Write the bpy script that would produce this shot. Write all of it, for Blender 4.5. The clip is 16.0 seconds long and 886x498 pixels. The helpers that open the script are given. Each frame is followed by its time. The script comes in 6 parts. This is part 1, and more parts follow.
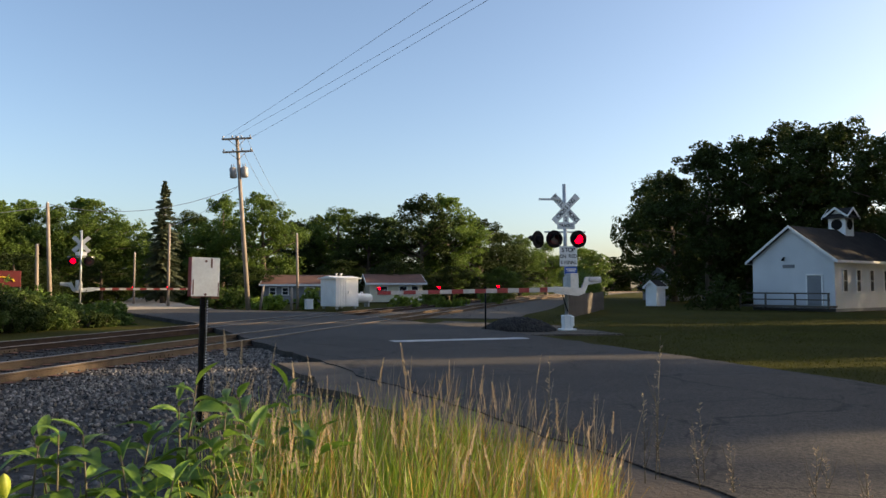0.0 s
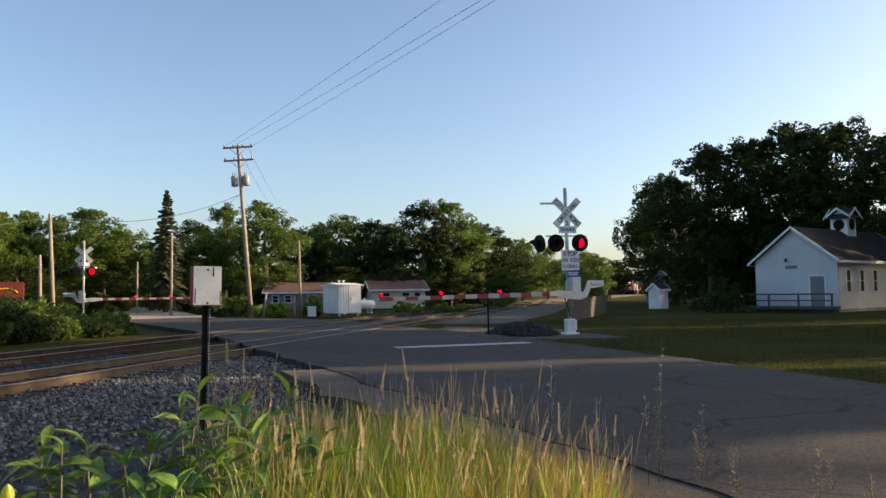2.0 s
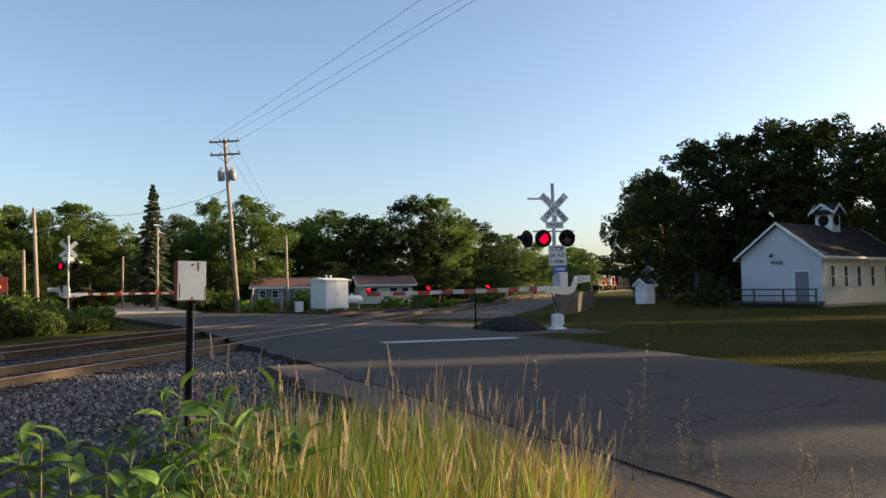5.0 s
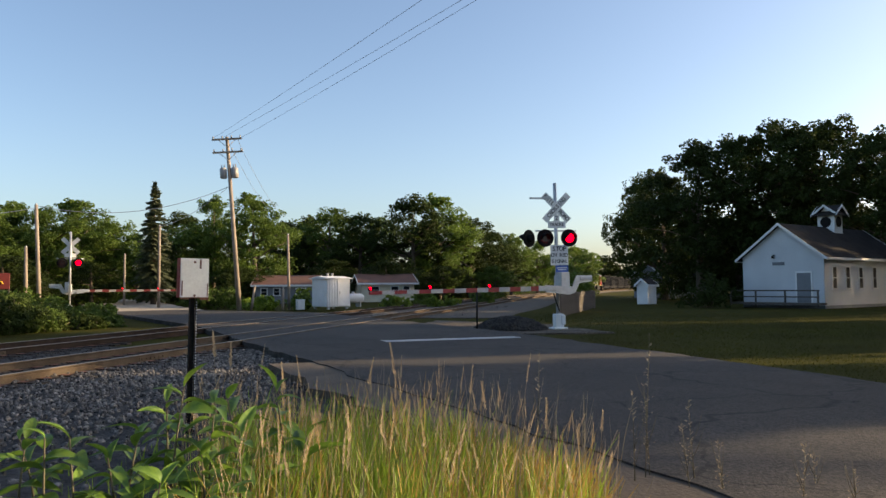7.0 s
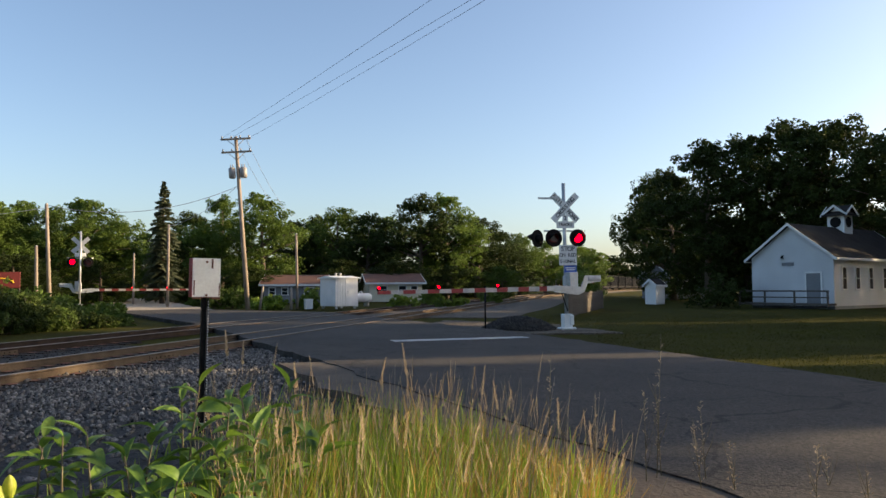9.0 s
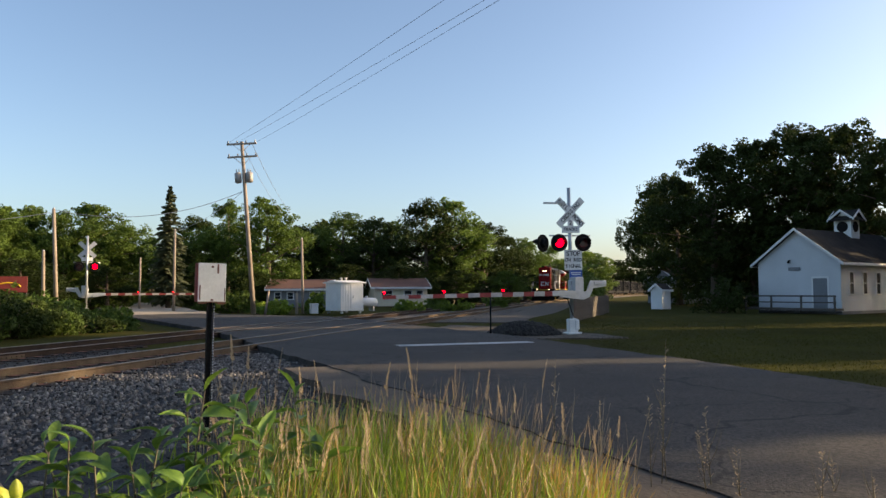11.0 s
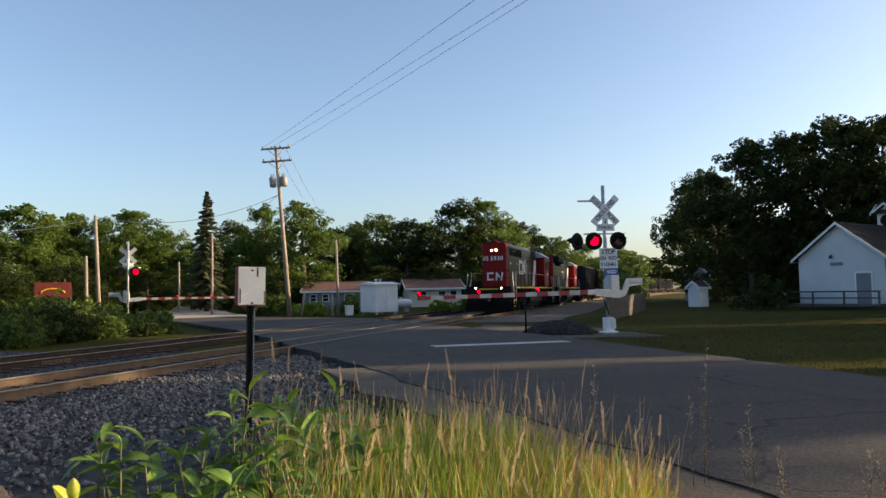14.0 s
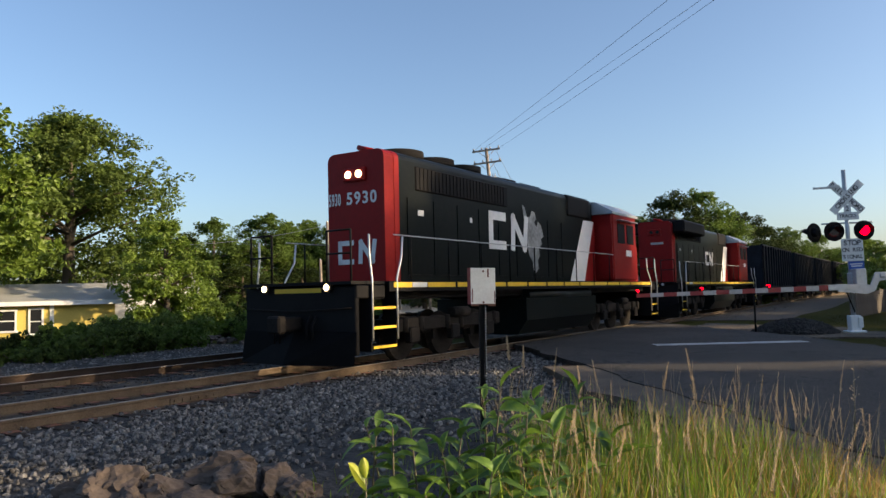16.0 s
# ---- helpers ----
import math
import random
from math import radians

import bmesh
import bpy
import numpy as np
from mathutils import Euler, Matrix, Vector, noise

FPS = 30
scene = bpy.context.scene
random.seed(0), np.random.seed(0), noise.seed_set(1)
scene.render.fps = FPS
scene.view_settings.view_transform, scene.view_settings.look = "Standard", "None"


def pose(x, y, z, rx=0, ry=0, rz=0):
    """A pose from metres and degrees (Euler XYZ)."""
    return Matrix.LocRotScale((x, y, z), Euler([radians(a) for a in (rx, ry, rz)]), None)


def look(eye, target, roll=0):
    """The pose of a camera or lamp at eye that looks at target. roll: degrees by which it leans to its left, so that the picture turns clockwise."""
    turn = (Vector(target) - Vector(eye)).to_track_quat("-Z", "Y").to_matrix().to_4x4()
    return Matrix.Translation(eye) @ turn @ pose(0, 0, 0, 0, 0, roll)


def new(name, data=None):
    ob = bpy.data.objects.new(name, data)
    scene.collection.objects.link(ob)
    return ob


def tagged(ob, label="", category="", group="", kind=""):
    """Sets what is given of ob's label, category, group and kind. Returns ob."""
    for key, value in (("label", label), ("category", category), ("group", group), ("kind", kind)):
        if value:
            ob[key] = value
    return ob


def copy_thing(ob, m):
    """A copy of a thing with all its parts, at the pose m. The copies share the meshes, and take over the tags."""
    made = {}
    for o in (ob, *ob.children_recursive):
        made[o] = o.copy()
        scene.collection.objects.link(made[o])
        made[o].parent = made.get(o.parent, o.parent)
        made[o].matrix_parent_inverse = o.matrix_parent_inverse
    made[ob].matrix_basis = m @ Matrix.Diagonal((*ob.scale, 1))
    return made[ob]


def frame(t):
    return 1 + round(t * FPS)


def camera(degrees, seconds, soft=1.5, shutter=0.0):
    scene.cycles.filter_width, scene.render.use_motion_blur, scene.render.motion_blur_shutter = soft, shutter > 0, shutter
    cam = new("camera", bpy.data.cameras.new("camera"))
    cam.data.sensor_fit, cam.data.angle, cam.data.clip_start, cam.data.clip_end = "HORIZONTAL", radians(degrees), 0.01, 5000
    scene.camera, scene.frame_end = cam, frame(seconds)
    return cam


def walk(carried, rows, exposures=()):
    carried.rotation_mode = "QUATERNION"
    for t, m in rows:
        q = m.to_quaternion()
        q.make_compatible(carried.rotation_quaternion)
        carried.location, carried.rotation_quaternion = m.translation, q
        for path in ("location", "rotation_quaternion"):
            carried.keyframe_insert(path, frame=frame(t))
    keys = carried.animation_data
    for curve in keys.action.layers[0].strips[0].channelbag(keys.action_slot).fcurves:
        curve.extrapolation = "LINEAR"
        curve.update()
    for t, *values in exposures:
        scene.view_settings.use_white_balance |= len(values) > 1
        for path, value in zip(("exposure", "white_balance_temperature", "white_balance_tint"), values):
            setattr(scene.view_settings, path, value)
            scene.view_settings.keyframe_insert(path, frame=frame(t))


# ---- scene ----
# camera: held by hand at one spot, turning to follow the train
EYE = 1.40
PATH = [  # seconds, place, tilt, lean, turn
    (0.0, 0.000, 0.000, 0.000, 3.000, -0.050, 0.000),
    (0.5, -0.004, 0.002, -0.003, 3.067, 0.061, 0.162),
    (1.0, -0.009, 0.003, -0.004, 3.187, 0.113, 0.324),
    (1.5, -0.006, 0.000, 0.003, 3.185, 0.339, 0.458),
    (2.0, 0.015, -0.015, -0.001, 3.438, 0.712, 0.218),
    (2.5, 0.015, 0.001, -0.003, 3.415, 0.803, -0.173),
    (3.0, 0.027, -0.008, 0.006, 3.369, 0.935, -0.469),
    (3.5, 0.024, -0.004, 0.004, 3.349, 0.636, -0.546),
    (4.0, 0.043, -0.007, -0.003, 3.234, 0.718, -0.730),
    (6.5, 0.019, 0.008, 0.002, 2.965, 0.461, -0.624),
    (7.0, 0.021, 0.003, -0.001, 2.962, 0.319, -0.627),
    (7.5, 0.010, 0.013, 0.001, 2.819, 0.326, -0.616),
    (8.0, 0.010, -0.013, -0.001, 2.678, 0.139, -0.396),
    (8.5, 0.004, -0.014, 0.003, 2.781, 0.165, -0.190),
    (9.0, -0.013, -0.016, 0.004, 2.943, 0.210, -0.052),
    (11.5, -0.006, -0.029, 0.009, 3.355, 0.262, 0.513),
    (12.0, -0.015, -0.023, 0.005, 3.393, 0.460, 0.659),
    (12.5, -0.029, -0.023, 0.002, 3.244, 0.550, 0.825),
    (13.0, -0.035, -0.031, 0.009, 3.268, 0.327, 1.237),
    (13.5, -0.034, -0.031, 0.007, 3.280, 0.785, 2.055),
    (14.0, -0.034, -0.061, 0.009, 3.359, 0.911, 3.010),
    (14.5, -0.061, -0.071, 0.012, 3.364, 1.116, 4.735),
    (15.0, -0.068, -0.136, 0.022, 3.265, 1.478, 8.248),
    (15.5, -0.105, -0.212, 0.029, 3.306, 1.341, 12.308),
    (16.0, -0.197, -0.284, 0.036, 3.463, 1.381, 19.267),
]
cam = camera(62.41, 16.0, soft=1.48)
walk(cam, [(t, pose(x, y, EYE + z, 90 + p, r, w)) for t, x, y, z, p, r, w in PATH], exposures=[(0.0, 0.97, 7250, 13), (14.0, 0.95, 7200, 13), (16.0, 0.79, 6750, 12)])

# evening sun, low over the woods to the right; clear sky
SUN_AZ, SUN_EL = 81.0, 14.5
world = bpy.data.worlds.new("world")
scene.world = world
world.use_nodes = True
wn = world.node_tree.nodes
sky = wn.new("ShaderNodeTexSky")
sky.sky_type = "NISHITA"
sky.sun_disc = False
sky.sun_elevation, sky.sun_rotation = radians(SUN_EL), radians(SUN_AZ)
sky.altitude, sky.air_density, sky.dust_density, sky.ozone_density = 200, 0.9, 2.4, 2.6
wn["Background"].inputs["Strength"].default_value = 0.15
world.node_tree.links.new(sky.outputs[0], wn["Background"].inputs[0])
sun_data = bpy.data.lights.new("sun", "SUN")
sun_data.energy, sun_data.angle, sun_data.color = 5.0, radians(0.6), (1.0, 0.80, 0.52)
sun = new("sun", sun_data)
sa, se = radians(SUN_AZ), radians(SUN_EL)
sun.matrix_world = look((60 * math.sin(sa), 60 * math.cos(sa), 40), (60 * math.sin(sa) - math.sin(sa) * math.cos(se), 60 * math.cos(sa) - math.cos(sa) * math.cos(se), 40 - math.sin(se)))


# ---- materials ----
def material(name, base, base2=None, rough=0.8, metal=0.0, scale=4.0, fine=60.0, bump=0.2, mix=0.5, vary=0.0, dist=0.01, coat=0.0, spec=0.5, trans=0.0):
    """A surface with a broad and a fine mottle of two colours, fine relief, and a spread from piece to piece."""
    m = bpy.data.materials.new(name)
    m.use_nodes = True
    nt = m.node_tree
    n, l = nt.nodes, nt.links
    b = n["Principled BSDF"]
    b.inputs["Roughness"].default_value, b.inputs["Metallic"].default_value = rough, metal
    b.inputs["Specular IOR Level"].default_value = spec
    b.inputs["Coat Weight"].default_value = coat
    base2 = base2 or tuple(c * 0.7 for c in base)
    tc = n.new("ShaderNodeTexCoord")
    broad, small = n.new("ShaderNodeTexNoise"), n.new("ShaderNodeTexNoise")
    broad.inputs["Scale"].default_value, small.inputs["Scale"].default_value = scale, fine
    broad.inputs["Detail"].default_value, small.inputs["Detail"].default_value = 5, 4
    for tex in (broad, small):
        l.new(tc.outputs["Object"], tex.inputs["Vector"])
    add = n.new("ShaderNodeMix")
    add.data_type = "FLOAT"
    add.inputs[0].default_value = 0.45
    l.new(broad.outputs["Fac"], add.inputs[2])
    l.new(small.outputs["Fac"], add.inputs[3])
    ramp = n.new("ShaderNodeValToRGB")
    ramp.color_ramp.elements[0].position, ramp.color_ramp.elements[1].position = 0.5 - mix * 0.3, 0.5 + mix * 0.3
    ramp.color_ramp.elements[0].color, ramp.color_ramp.elements[1].color = (*base2, 1), (*base, 1)
    l.new(add.outputs[0], ramp.inputs[0])
    out = ramp.outputs[0]
    if vary:
        info, geo, hsv = n.new("ShaderNodeObjectInfo"), n.new("ShaderNodeNewGeometry"), n.new("ShaderNodeHueSaturation")
        tot = n.new("ShaderNodeMath")
        tot.operation = "ADD"
        l.new(info.outputs["Random"], tot.inputs[0])
        l.new(geo.outputs["Random Per Island"], tot.inputs[1])
        mr = n.new("ShaderNodeMapRange")
        mr.inputs[1].default_value, mr.inputs[2].default_value = 0.0, 2.0
        mr.inputs[3].default_value, mr.inputs[4].default_value = 1 - vary, 1 + vary
        l.new(tot.outputs[0], mr.inputs[0])
        l.new(mr.outputs[0], hsv.inputs["Value"])
        l.new(out, hsv.inputs["Color"])
        out = hsv.outputs[0]
    l.new(out, b.inputs["Base Color"])
    if bump:
        bp = n.new("ShaderNodeBump")
        bp.inputs["Strength"].default_value, bp.inputs["Distance"].default_value = bump, dist
        l.new(small.outputs["Fac"], bp.inputs["Height"])
        l.new(bp.outputs[0], b.inputs["Normal"])
    if trans:
        tr, ms = n.new("ShaderNodeBsdfTranslucent"), n.new("ShaderNodeMixShader")
        l.new(out, tr.inputs[0])
        ms.inputs[0].default_value = trans
        l.new(b.outputs[0], ms.inputs[1])
        l.new(tr.outputs[0], ms.inputs[2])
        l.new(ms.outputs[0], n["Material Output"].inputs[0])
    return m


def glow(name, colour, strength):
    m = material(name, colour, bump=0)
    b = m.node_tree.nodes["Principled BSDF"]
    b.inputs["Emission Color"].default_value, b.inputs["Emission Strength"].default_value = (*colour, 1), strength
    return m


M = {}
def cracked(m, cell, width):
    """Adds a wandering net of dark cracks to a mottled material."""
    nt = m.node_tree
    n, l = nt.nodes, nt.links
    b = n["Principled BSDF"]
    src = b.inputs["Base Color"].links[0].from_socket
    tc, warp, vor = n.new("ShaderNodeTexCoord"), n.new("ShaderNodeTexNoise"), n.new("ShaderNodeTexVoronoi")
    warp.inputs["Scale"].default_value, warp.inputs["Detail"].default_value = 1.3, 6
    add = n.new("ShaderNodeVectorMath")
    add.operation = "MULTIPLY_ADD"
    add.inputs[1].default_value = (1.1, 1.1, 0)
    l.new(tc.outputs["Object"], warp.inputs["Vector"])
    l.new(warp.outputs["Color"], add.inputs[0])
    l.new(tc.outputs["Object"], add.inputs[2])
    vor.feature = "DISTANCE_TO_EDGE"
    vor.inputs["Scale"].default_value = cell
    l.new(add.outputs[0], vor.inputs["Vector"])
    less = n.new("ShaderNodeMapRange")
    less.inputs[1].default_value, less.inputs[2].default_value = width * 0.4, width
    less.inputs[3].default_value, less.inputs[4].default_value = 0.35, 1.0
    l.new(vor.outputs["Distance"], less.inputs[0])
    patch = n.new("ShaderNodeTexNoise")
    patch.inputs["Scale"].default_value, patch.inputs["Detail"].default_value = 0.16, 3
    l.new(tc.outputs["Object"], patch.inputs["Vector"])
    pr = n.new("ShaderNodeMapRange")
    pr.inputs[1].default_value, pr.inputs[2].default_value, pr.inputs[3].default_value, pr.inputs[4].default_value = 0.3, 0.7, 0.75, 1.3
    l.new(patch.outputs["Fac"], pr.inputs[0])
    mul = n.new("ShaderNodeMath")
    mul.operation = "MULTIPLY"
    l.new(less.outputs[0], mul.inputs[0])
    l.new(pr.outputs[0], mul.inputs[1])
    mx = n.new("ShaderNodeVectorMath")
    mx.operation = "SCALE"
    l.new(src, mx.inputs[0])
    l.new(mul.outputs[0], mx.inputs["Scale"])
    l.new(mx.outputs[0], b.inputs["Base Color"])
    return m


def speckled(m, cell, low, high):
    """Adds small stones of uneven lightness to a material."""
    nt = m.node_tree
    n, l = nt.nodes, nt.links
    b = n["Principled BSDF"]
    src = b.inputs["Base Color"].links[0].from_socket
    tc, vor, mr, mul = n.new("ShaderNodeTexCoord"), n.new("ShaderNodeTexVoronoi"), n.new("ShaderNodeMapRange"), n.new("ShaderNodeVectorMath")
    vor.inputs["Scale"].default_value = cell
    mr.inputs[1].default_value, mr.inputs[2].default_value, mr.inputs[3].default_value, mr.inputs[4].default_value = 0.1, 0.95, low, high
    mul.operation = "SCALE"
    l.new(tc.outputs["Object"], vor.inputs["Vector"])
    l.new(vor.outputs["Color"], mr.inputs[0])
    l.new(src, mul.inputs[0])
    l.new(mr.outputs[0], mul.inputs["Scale"])
    l.new(mul.outputs[0], b.inputs["Base Color"])
    return m


M["asphalt"] = speckled(cracked(material("asphalt", (0.056, 0.046, 0.037), (0.024, 0.0205, 0.0175), 0.9, scale=0.9, fine=38, bump=0.9, mix=0.8, spec=0.4), 0.28, 0.009), 42, 0.45, 1.6)
M["old_asphalt"] = material("old_asphalt", (0.16, 0.145, 0.125), (0.09, 0.085, 0.08), 0.9, scale=0.35, fine=30, bump=0.5)
M["gravel_road"] = material("gravel_road", (0.46, 0.37, 0.27), (0.30, 0.24, 0.17), 0.95, scale=0.4, fine=20, bump=0.5)
M["gravel_dark"] = speckled(material("gravel_dark", (0.17, 0.14, 0.11), (0.08, 0.066, 0.052), 0.95, scale=1.2, fine=22, bump=0.9, dist=0.03, spec=0.1), 22, 0.5, 1.5)
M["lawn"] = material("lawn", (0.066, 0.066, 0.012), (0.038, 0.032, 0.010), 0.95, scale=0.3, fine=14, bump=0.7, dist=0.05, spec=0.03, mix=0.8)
M["ballast"] = material("ballast", (0.085, 0.080, 0.075), (0.030, 0.028, 0.027), 0.95, spec=0.1, scale=5, fine=22, bump=1.0, dist=0.04)
M["stone"] = material("stone", (0.22, 0.205, 0.19), (0.020, 0.019, 0.0185), 0.9, scale=9, fine=30, bump=0.3, vary=0.8, mix=0.42, spec=0.12)
M["rubble"] = material("rubble", (0.136, 0.102, 0.081), (0.062, 0.046, 0.037), 0.95, scale=5, fine=24, bump=0.5, vary=0.2, dist=0.01)
M["dirt"] = material("dirt", (0.12, 0.088, 0.06), (0.06, 0.045, 0.032), 0.95, scale=1.5, fine=25, bump=0.6, dist=0.02)
M["paint_line"] = material("paint_line", (0.55, 0.55, 0.53), (0.25, 0.25, 0.25), 0.8, scale=3, fine=40, bump=0.1)
M["rail"] = material("rail", (0.145, 0.108, 0.074), (0.07, 0.05, 0.036), 0.85, spec=0.1, metal=0.0, scale=3, fine=50, bump=0.2)
# far track's rail colour: darker rust, with shade painted in as well
M["rail_shaded_rust"] = material("rail_shaded_rust", (0.060, 0.042, 0.032), (0.028, 0.020, 0.016), 0.85, spec=0.1, scale=3, fine=50, bump=0.2)
M["rail_head"] = material("rail_head", (0.26, 0.23, 0.20), (0.16, 0.14, 0.12), 0.5, metal=0.8, scale=3, fine=40, bump=0.02)
M["tie"] = material("tie", (0.075, 0.056, 0.042), (0.035, 0.027, 0.022), 0.95, spec=0.1, scale=2, fine=30, bump=0.6, vary=0.3)
M["white_paint"] = material("white_paint", (0.78, 0.78, 0.77), (0.62, 0.62, 0.60), 0.55, scale=1.2, fine=25, bump=0.05)
M["siding"] = material("siding", (0.60, 0.62, 0.64), (0.50, 0.52, 0.54), 0.6, spec=0.2, scale=0.6, fine=15, bump=0.05)
M["galv"] = material("galv", (0.55, 0.56, 0.57), (0.40, 0.41, 0.42), 0.5, metal=0.6, scale=5, fine=40, bump=0.05)
M["black"] = material("black", (0.008, 0.008, 0.009), (0.012, 0.011, 0.011), 0.6, scale=3, fine=30, bump=0.1, spec=0.08)
M["black_gloss"] = material("black_gloss", (0.010, 0.0125, 0.012), (0.003, 0.0045, 0.0045), 0.34, scale=0.7, fine=9, bump=0.06, spec=0.10, mix=0.8)
M["grime"] = material("grime", (0.024, 0.021, 0.019), (0.009, 0.008, 0.0075), 0.85, scale=2, fine=25, bump=0.3, spec=0.12)
M["cn_red"] = material("loco_red", (0.27, 0.009, 0.008), (0.18, 0.007, 0.007), 0.45, scale=0.9, fine=11, bump=0.05, spec=0.14, mix=0.8)
M["arm_red"] = material("arm_red", (0.30, 0.018, 0.02), (0.22, 0.014, 0.016), 0.5, scale=4, fine=30, bump=0.02)
M["letter_white"] = material("letter_white", (0.75, 0.75, 0.74), (0.62, 0.62, 0.62), 0.5, scale=2, fine=20, bump=0.02)
M["arm_white"] = material("arm_white", (0.50, 0.46, 0.43), (0.34, 0.31, 0.29), 0.6, scale=4, fine=30, bump=0.03)
M["letter_black"] = material("letter_black", (0.025, 0.025, 0.028), (0.04, 0.04, 0.04), 0.6, scale=8, fine=40, bump=0)
# red with shade painted in, for the far gate arm and the board
M["shaded_red"] = material("shaded_red", (0.15, 0.014, 0.012), (0.10, 0.01, 0.01), 0.7, scale=3, fine=20, bump=0.05)
M["yellow"] = material("yellow", (0.72, 0.47, 0.02), (0.60, 0.38, 0.02), 0.5, scale=3, fine=20, bump=0.03)
M["sign_blue"] = material("sign_blue", (0.03, 0.10, 0.38), (0.025, 0.08, 0.30), 0.5, scale=8, fine=40, bump=0)
M["wood_pole"] = material("wood_pole", (0.34, 0.275, 0.22), (0.21, 0.165, 0.13), 0.9, scale=2, fine=30, bump=0.4)
M["fence_wood"] = material("fence_wood", (0.125, 0.105, 0.085), (0.07, 0.058, 0.047), 0.9, scale=2, fine=25, bump=0.4, vary=0.2)
M["roof_grey"] = material("roof_grey", (0.042, 0.038, 0.035), (0.022, 0.020, 0.019), 0.9, spec=0.1, scale=1.2, fine=16, bump=0.4)
M["roof_brown"] = material("roof_brown", (0.17, 0.075, 0.05), (0.10, 0.05, 0.036), 0.9, scale=1.2, fine=14, bump=0.3)
M["roof_metal"] = material("roof_metal", (0.40, 0.40, 0.39), (0.30, 0.30, 0.29), 0.5, scale=1.0, fine=12, bump=0.1)
M["cream"] = material("cream", (0.66, 0.60, 0.46), (0.55, 0.49, 0.37), 0.7, scale=1, fine=18, bump=0.05)
M["yellow_wall"] = material("yellow_wall", (0.62, 0.47, 0.11), (0.52, 0.40, 0.09), 0.7, scale=1, fine=15, bump=0.1)
M["grey_wall"] = material("grey_wall", (0.20, 0.21, 0.225), (0.14, 0.15, 0.16), 0.7, scale=1, fine=15, bump=0.1)
M["glass"] = material("window_glass", (0.02, 0.022, 0.025), (0.015, 0.016, 0.018), 0.4, scale=2, fine=5, bump=0, spec=0.02)
M["rust"] = material("rust", (0.22, 0.085, 0.04), (0.12, 0.05, 0.03), 0.85, scale=6, fine=40, bump=0.3)
M["bark"] = material("bark", (0.13, 0.10, 0.075), (0.07, 0.055, 0.04), 0.95, scale=3, fine=20, bump=0.7, dist=0.03)
M["leaf"] = material("leaf", (0.12, 0.18, 0.032), (0.07, 0.115, 0.022), 0.6, scale=0.35, fine=3, bump=0, vary=0.35, trans=0.42, spec=0.2)
# darker copy of leaf: the shade of the woods is put into its colour
M["leaf_shaded"] = material("leaf_shaded", (0.046, 0.066, 0.016), (0.028, 0.042, 0.011), 0.6, scale=0.35, fine=3, bump=0, vary=0.35, trans=0.18, spec=0.08)
M["needle"] = material("needle", (0.105, 0.125, 0.058), (0.055, 0.070, 0.032), 0.7, scale=0.5, fine=5, bump=0, vary=0.3, trans=0.15)
M["leaf_bright"] = material("leaf_bright", (0.16, 0.23, 0.03), (0.10, 0.16, 0.02), 0.5, scale=0.5, fine=4, bump=0, vary=0.3, trans=0.35)
M["grass"] = material("grass", (0.28, 0.36, 0.035), (0.11, 0.18, 0.020), 0.55, scale=0.9, fine=6, bump=0, vary=0.6, trans=0.35)
M["leaf_oak"] = material("leaf_oak", (0.105, 0.150, 0.030), (0.056, 0.084, 0.018), 0.6, scale=0.35, fine=3, bump=0, vary=0.45, trans=0.35, spec=0.2)
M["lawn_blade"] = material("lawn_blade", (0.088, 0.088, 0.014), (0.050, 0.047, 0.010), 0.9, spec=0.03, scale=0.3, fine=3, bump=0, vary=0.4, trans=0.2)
M["grass_dry"] = material("grass_dry", (0.56, 0.36, 0.085), (0.32, 0.19, 0.05), 0.65, scale=0.8, fine=5, bump=0, vary=0.35, trans=0.3)
M["seed"] = material("seed", (0.38, 0.29, 0.18), (0.25, 0.18, 0.11), 0.8, scale=3, fine=20, bump=0.2, vary=0.3)
M["weed_leaf"] = material("weed_leaf", (0.20, 0.32, 0.042), (0.075, 0.145, 0.024), 0.42, scale=5, fine=30, bump=0.15, vary=0.55, trans=0.4)
M["weed_stem"] = material("weed_stem", (0.10, 0.09, 0.04), (0.07, 0.05, 0.03), 0.6, scale=5, fine=30, bump=0.1)
M["lamp_red"] = glow("lamp_red", (1.0, 0.0, 0.012), 3.2)
M["lamp_white"] = glow("lamp_white", (1.0, 0.74, 0.40), 5.0)
M["lens_dark"] = material("lens_dark", (0.06, 0.006, 0.008), (0.04, 0.005, 0.006), 0.2, bump=0, scale=4)
M["wire"] = material("wire", (0.22, 0.25, 0.30), (0.16, 0.18, 0.22), 0.6, bump=0)
M["insulator"] = material("insulator", (0.35, 0.33, 0.31), (0.25, 0.23, 0.22), 0.4, bump=0)


# ---- building helpers ----
def box(bm, c, s, m=None, taper=1.0):
    """A box of size s round c, in the frame m; taper narrows its top."""
    vs = []
    for dz in (-0.5, 0.5):
        k = taper if dz > 0 else 1.0
        for dx, dy in ((-0.5, -0.5), (0.5, -0.5), (0.5, 0.5), (-0.5, 0.5)):
            p = Vector((c[0] + dx * s[0] * k, c[1] + dy * s[1] * k, c[2] + dz * s[2]))
            vs.append(bm.verts.new(m @ p if m else p))
    for q in ((3, 2, 1, 0), (4, 5, 6, 7), (0, 1, 5, 4), (1, 2, 6, 5), (2, 3, 7, 6), (3, 0, 4, 7)):
        bm.faces.new([vs[i] for i in q])
    return vs


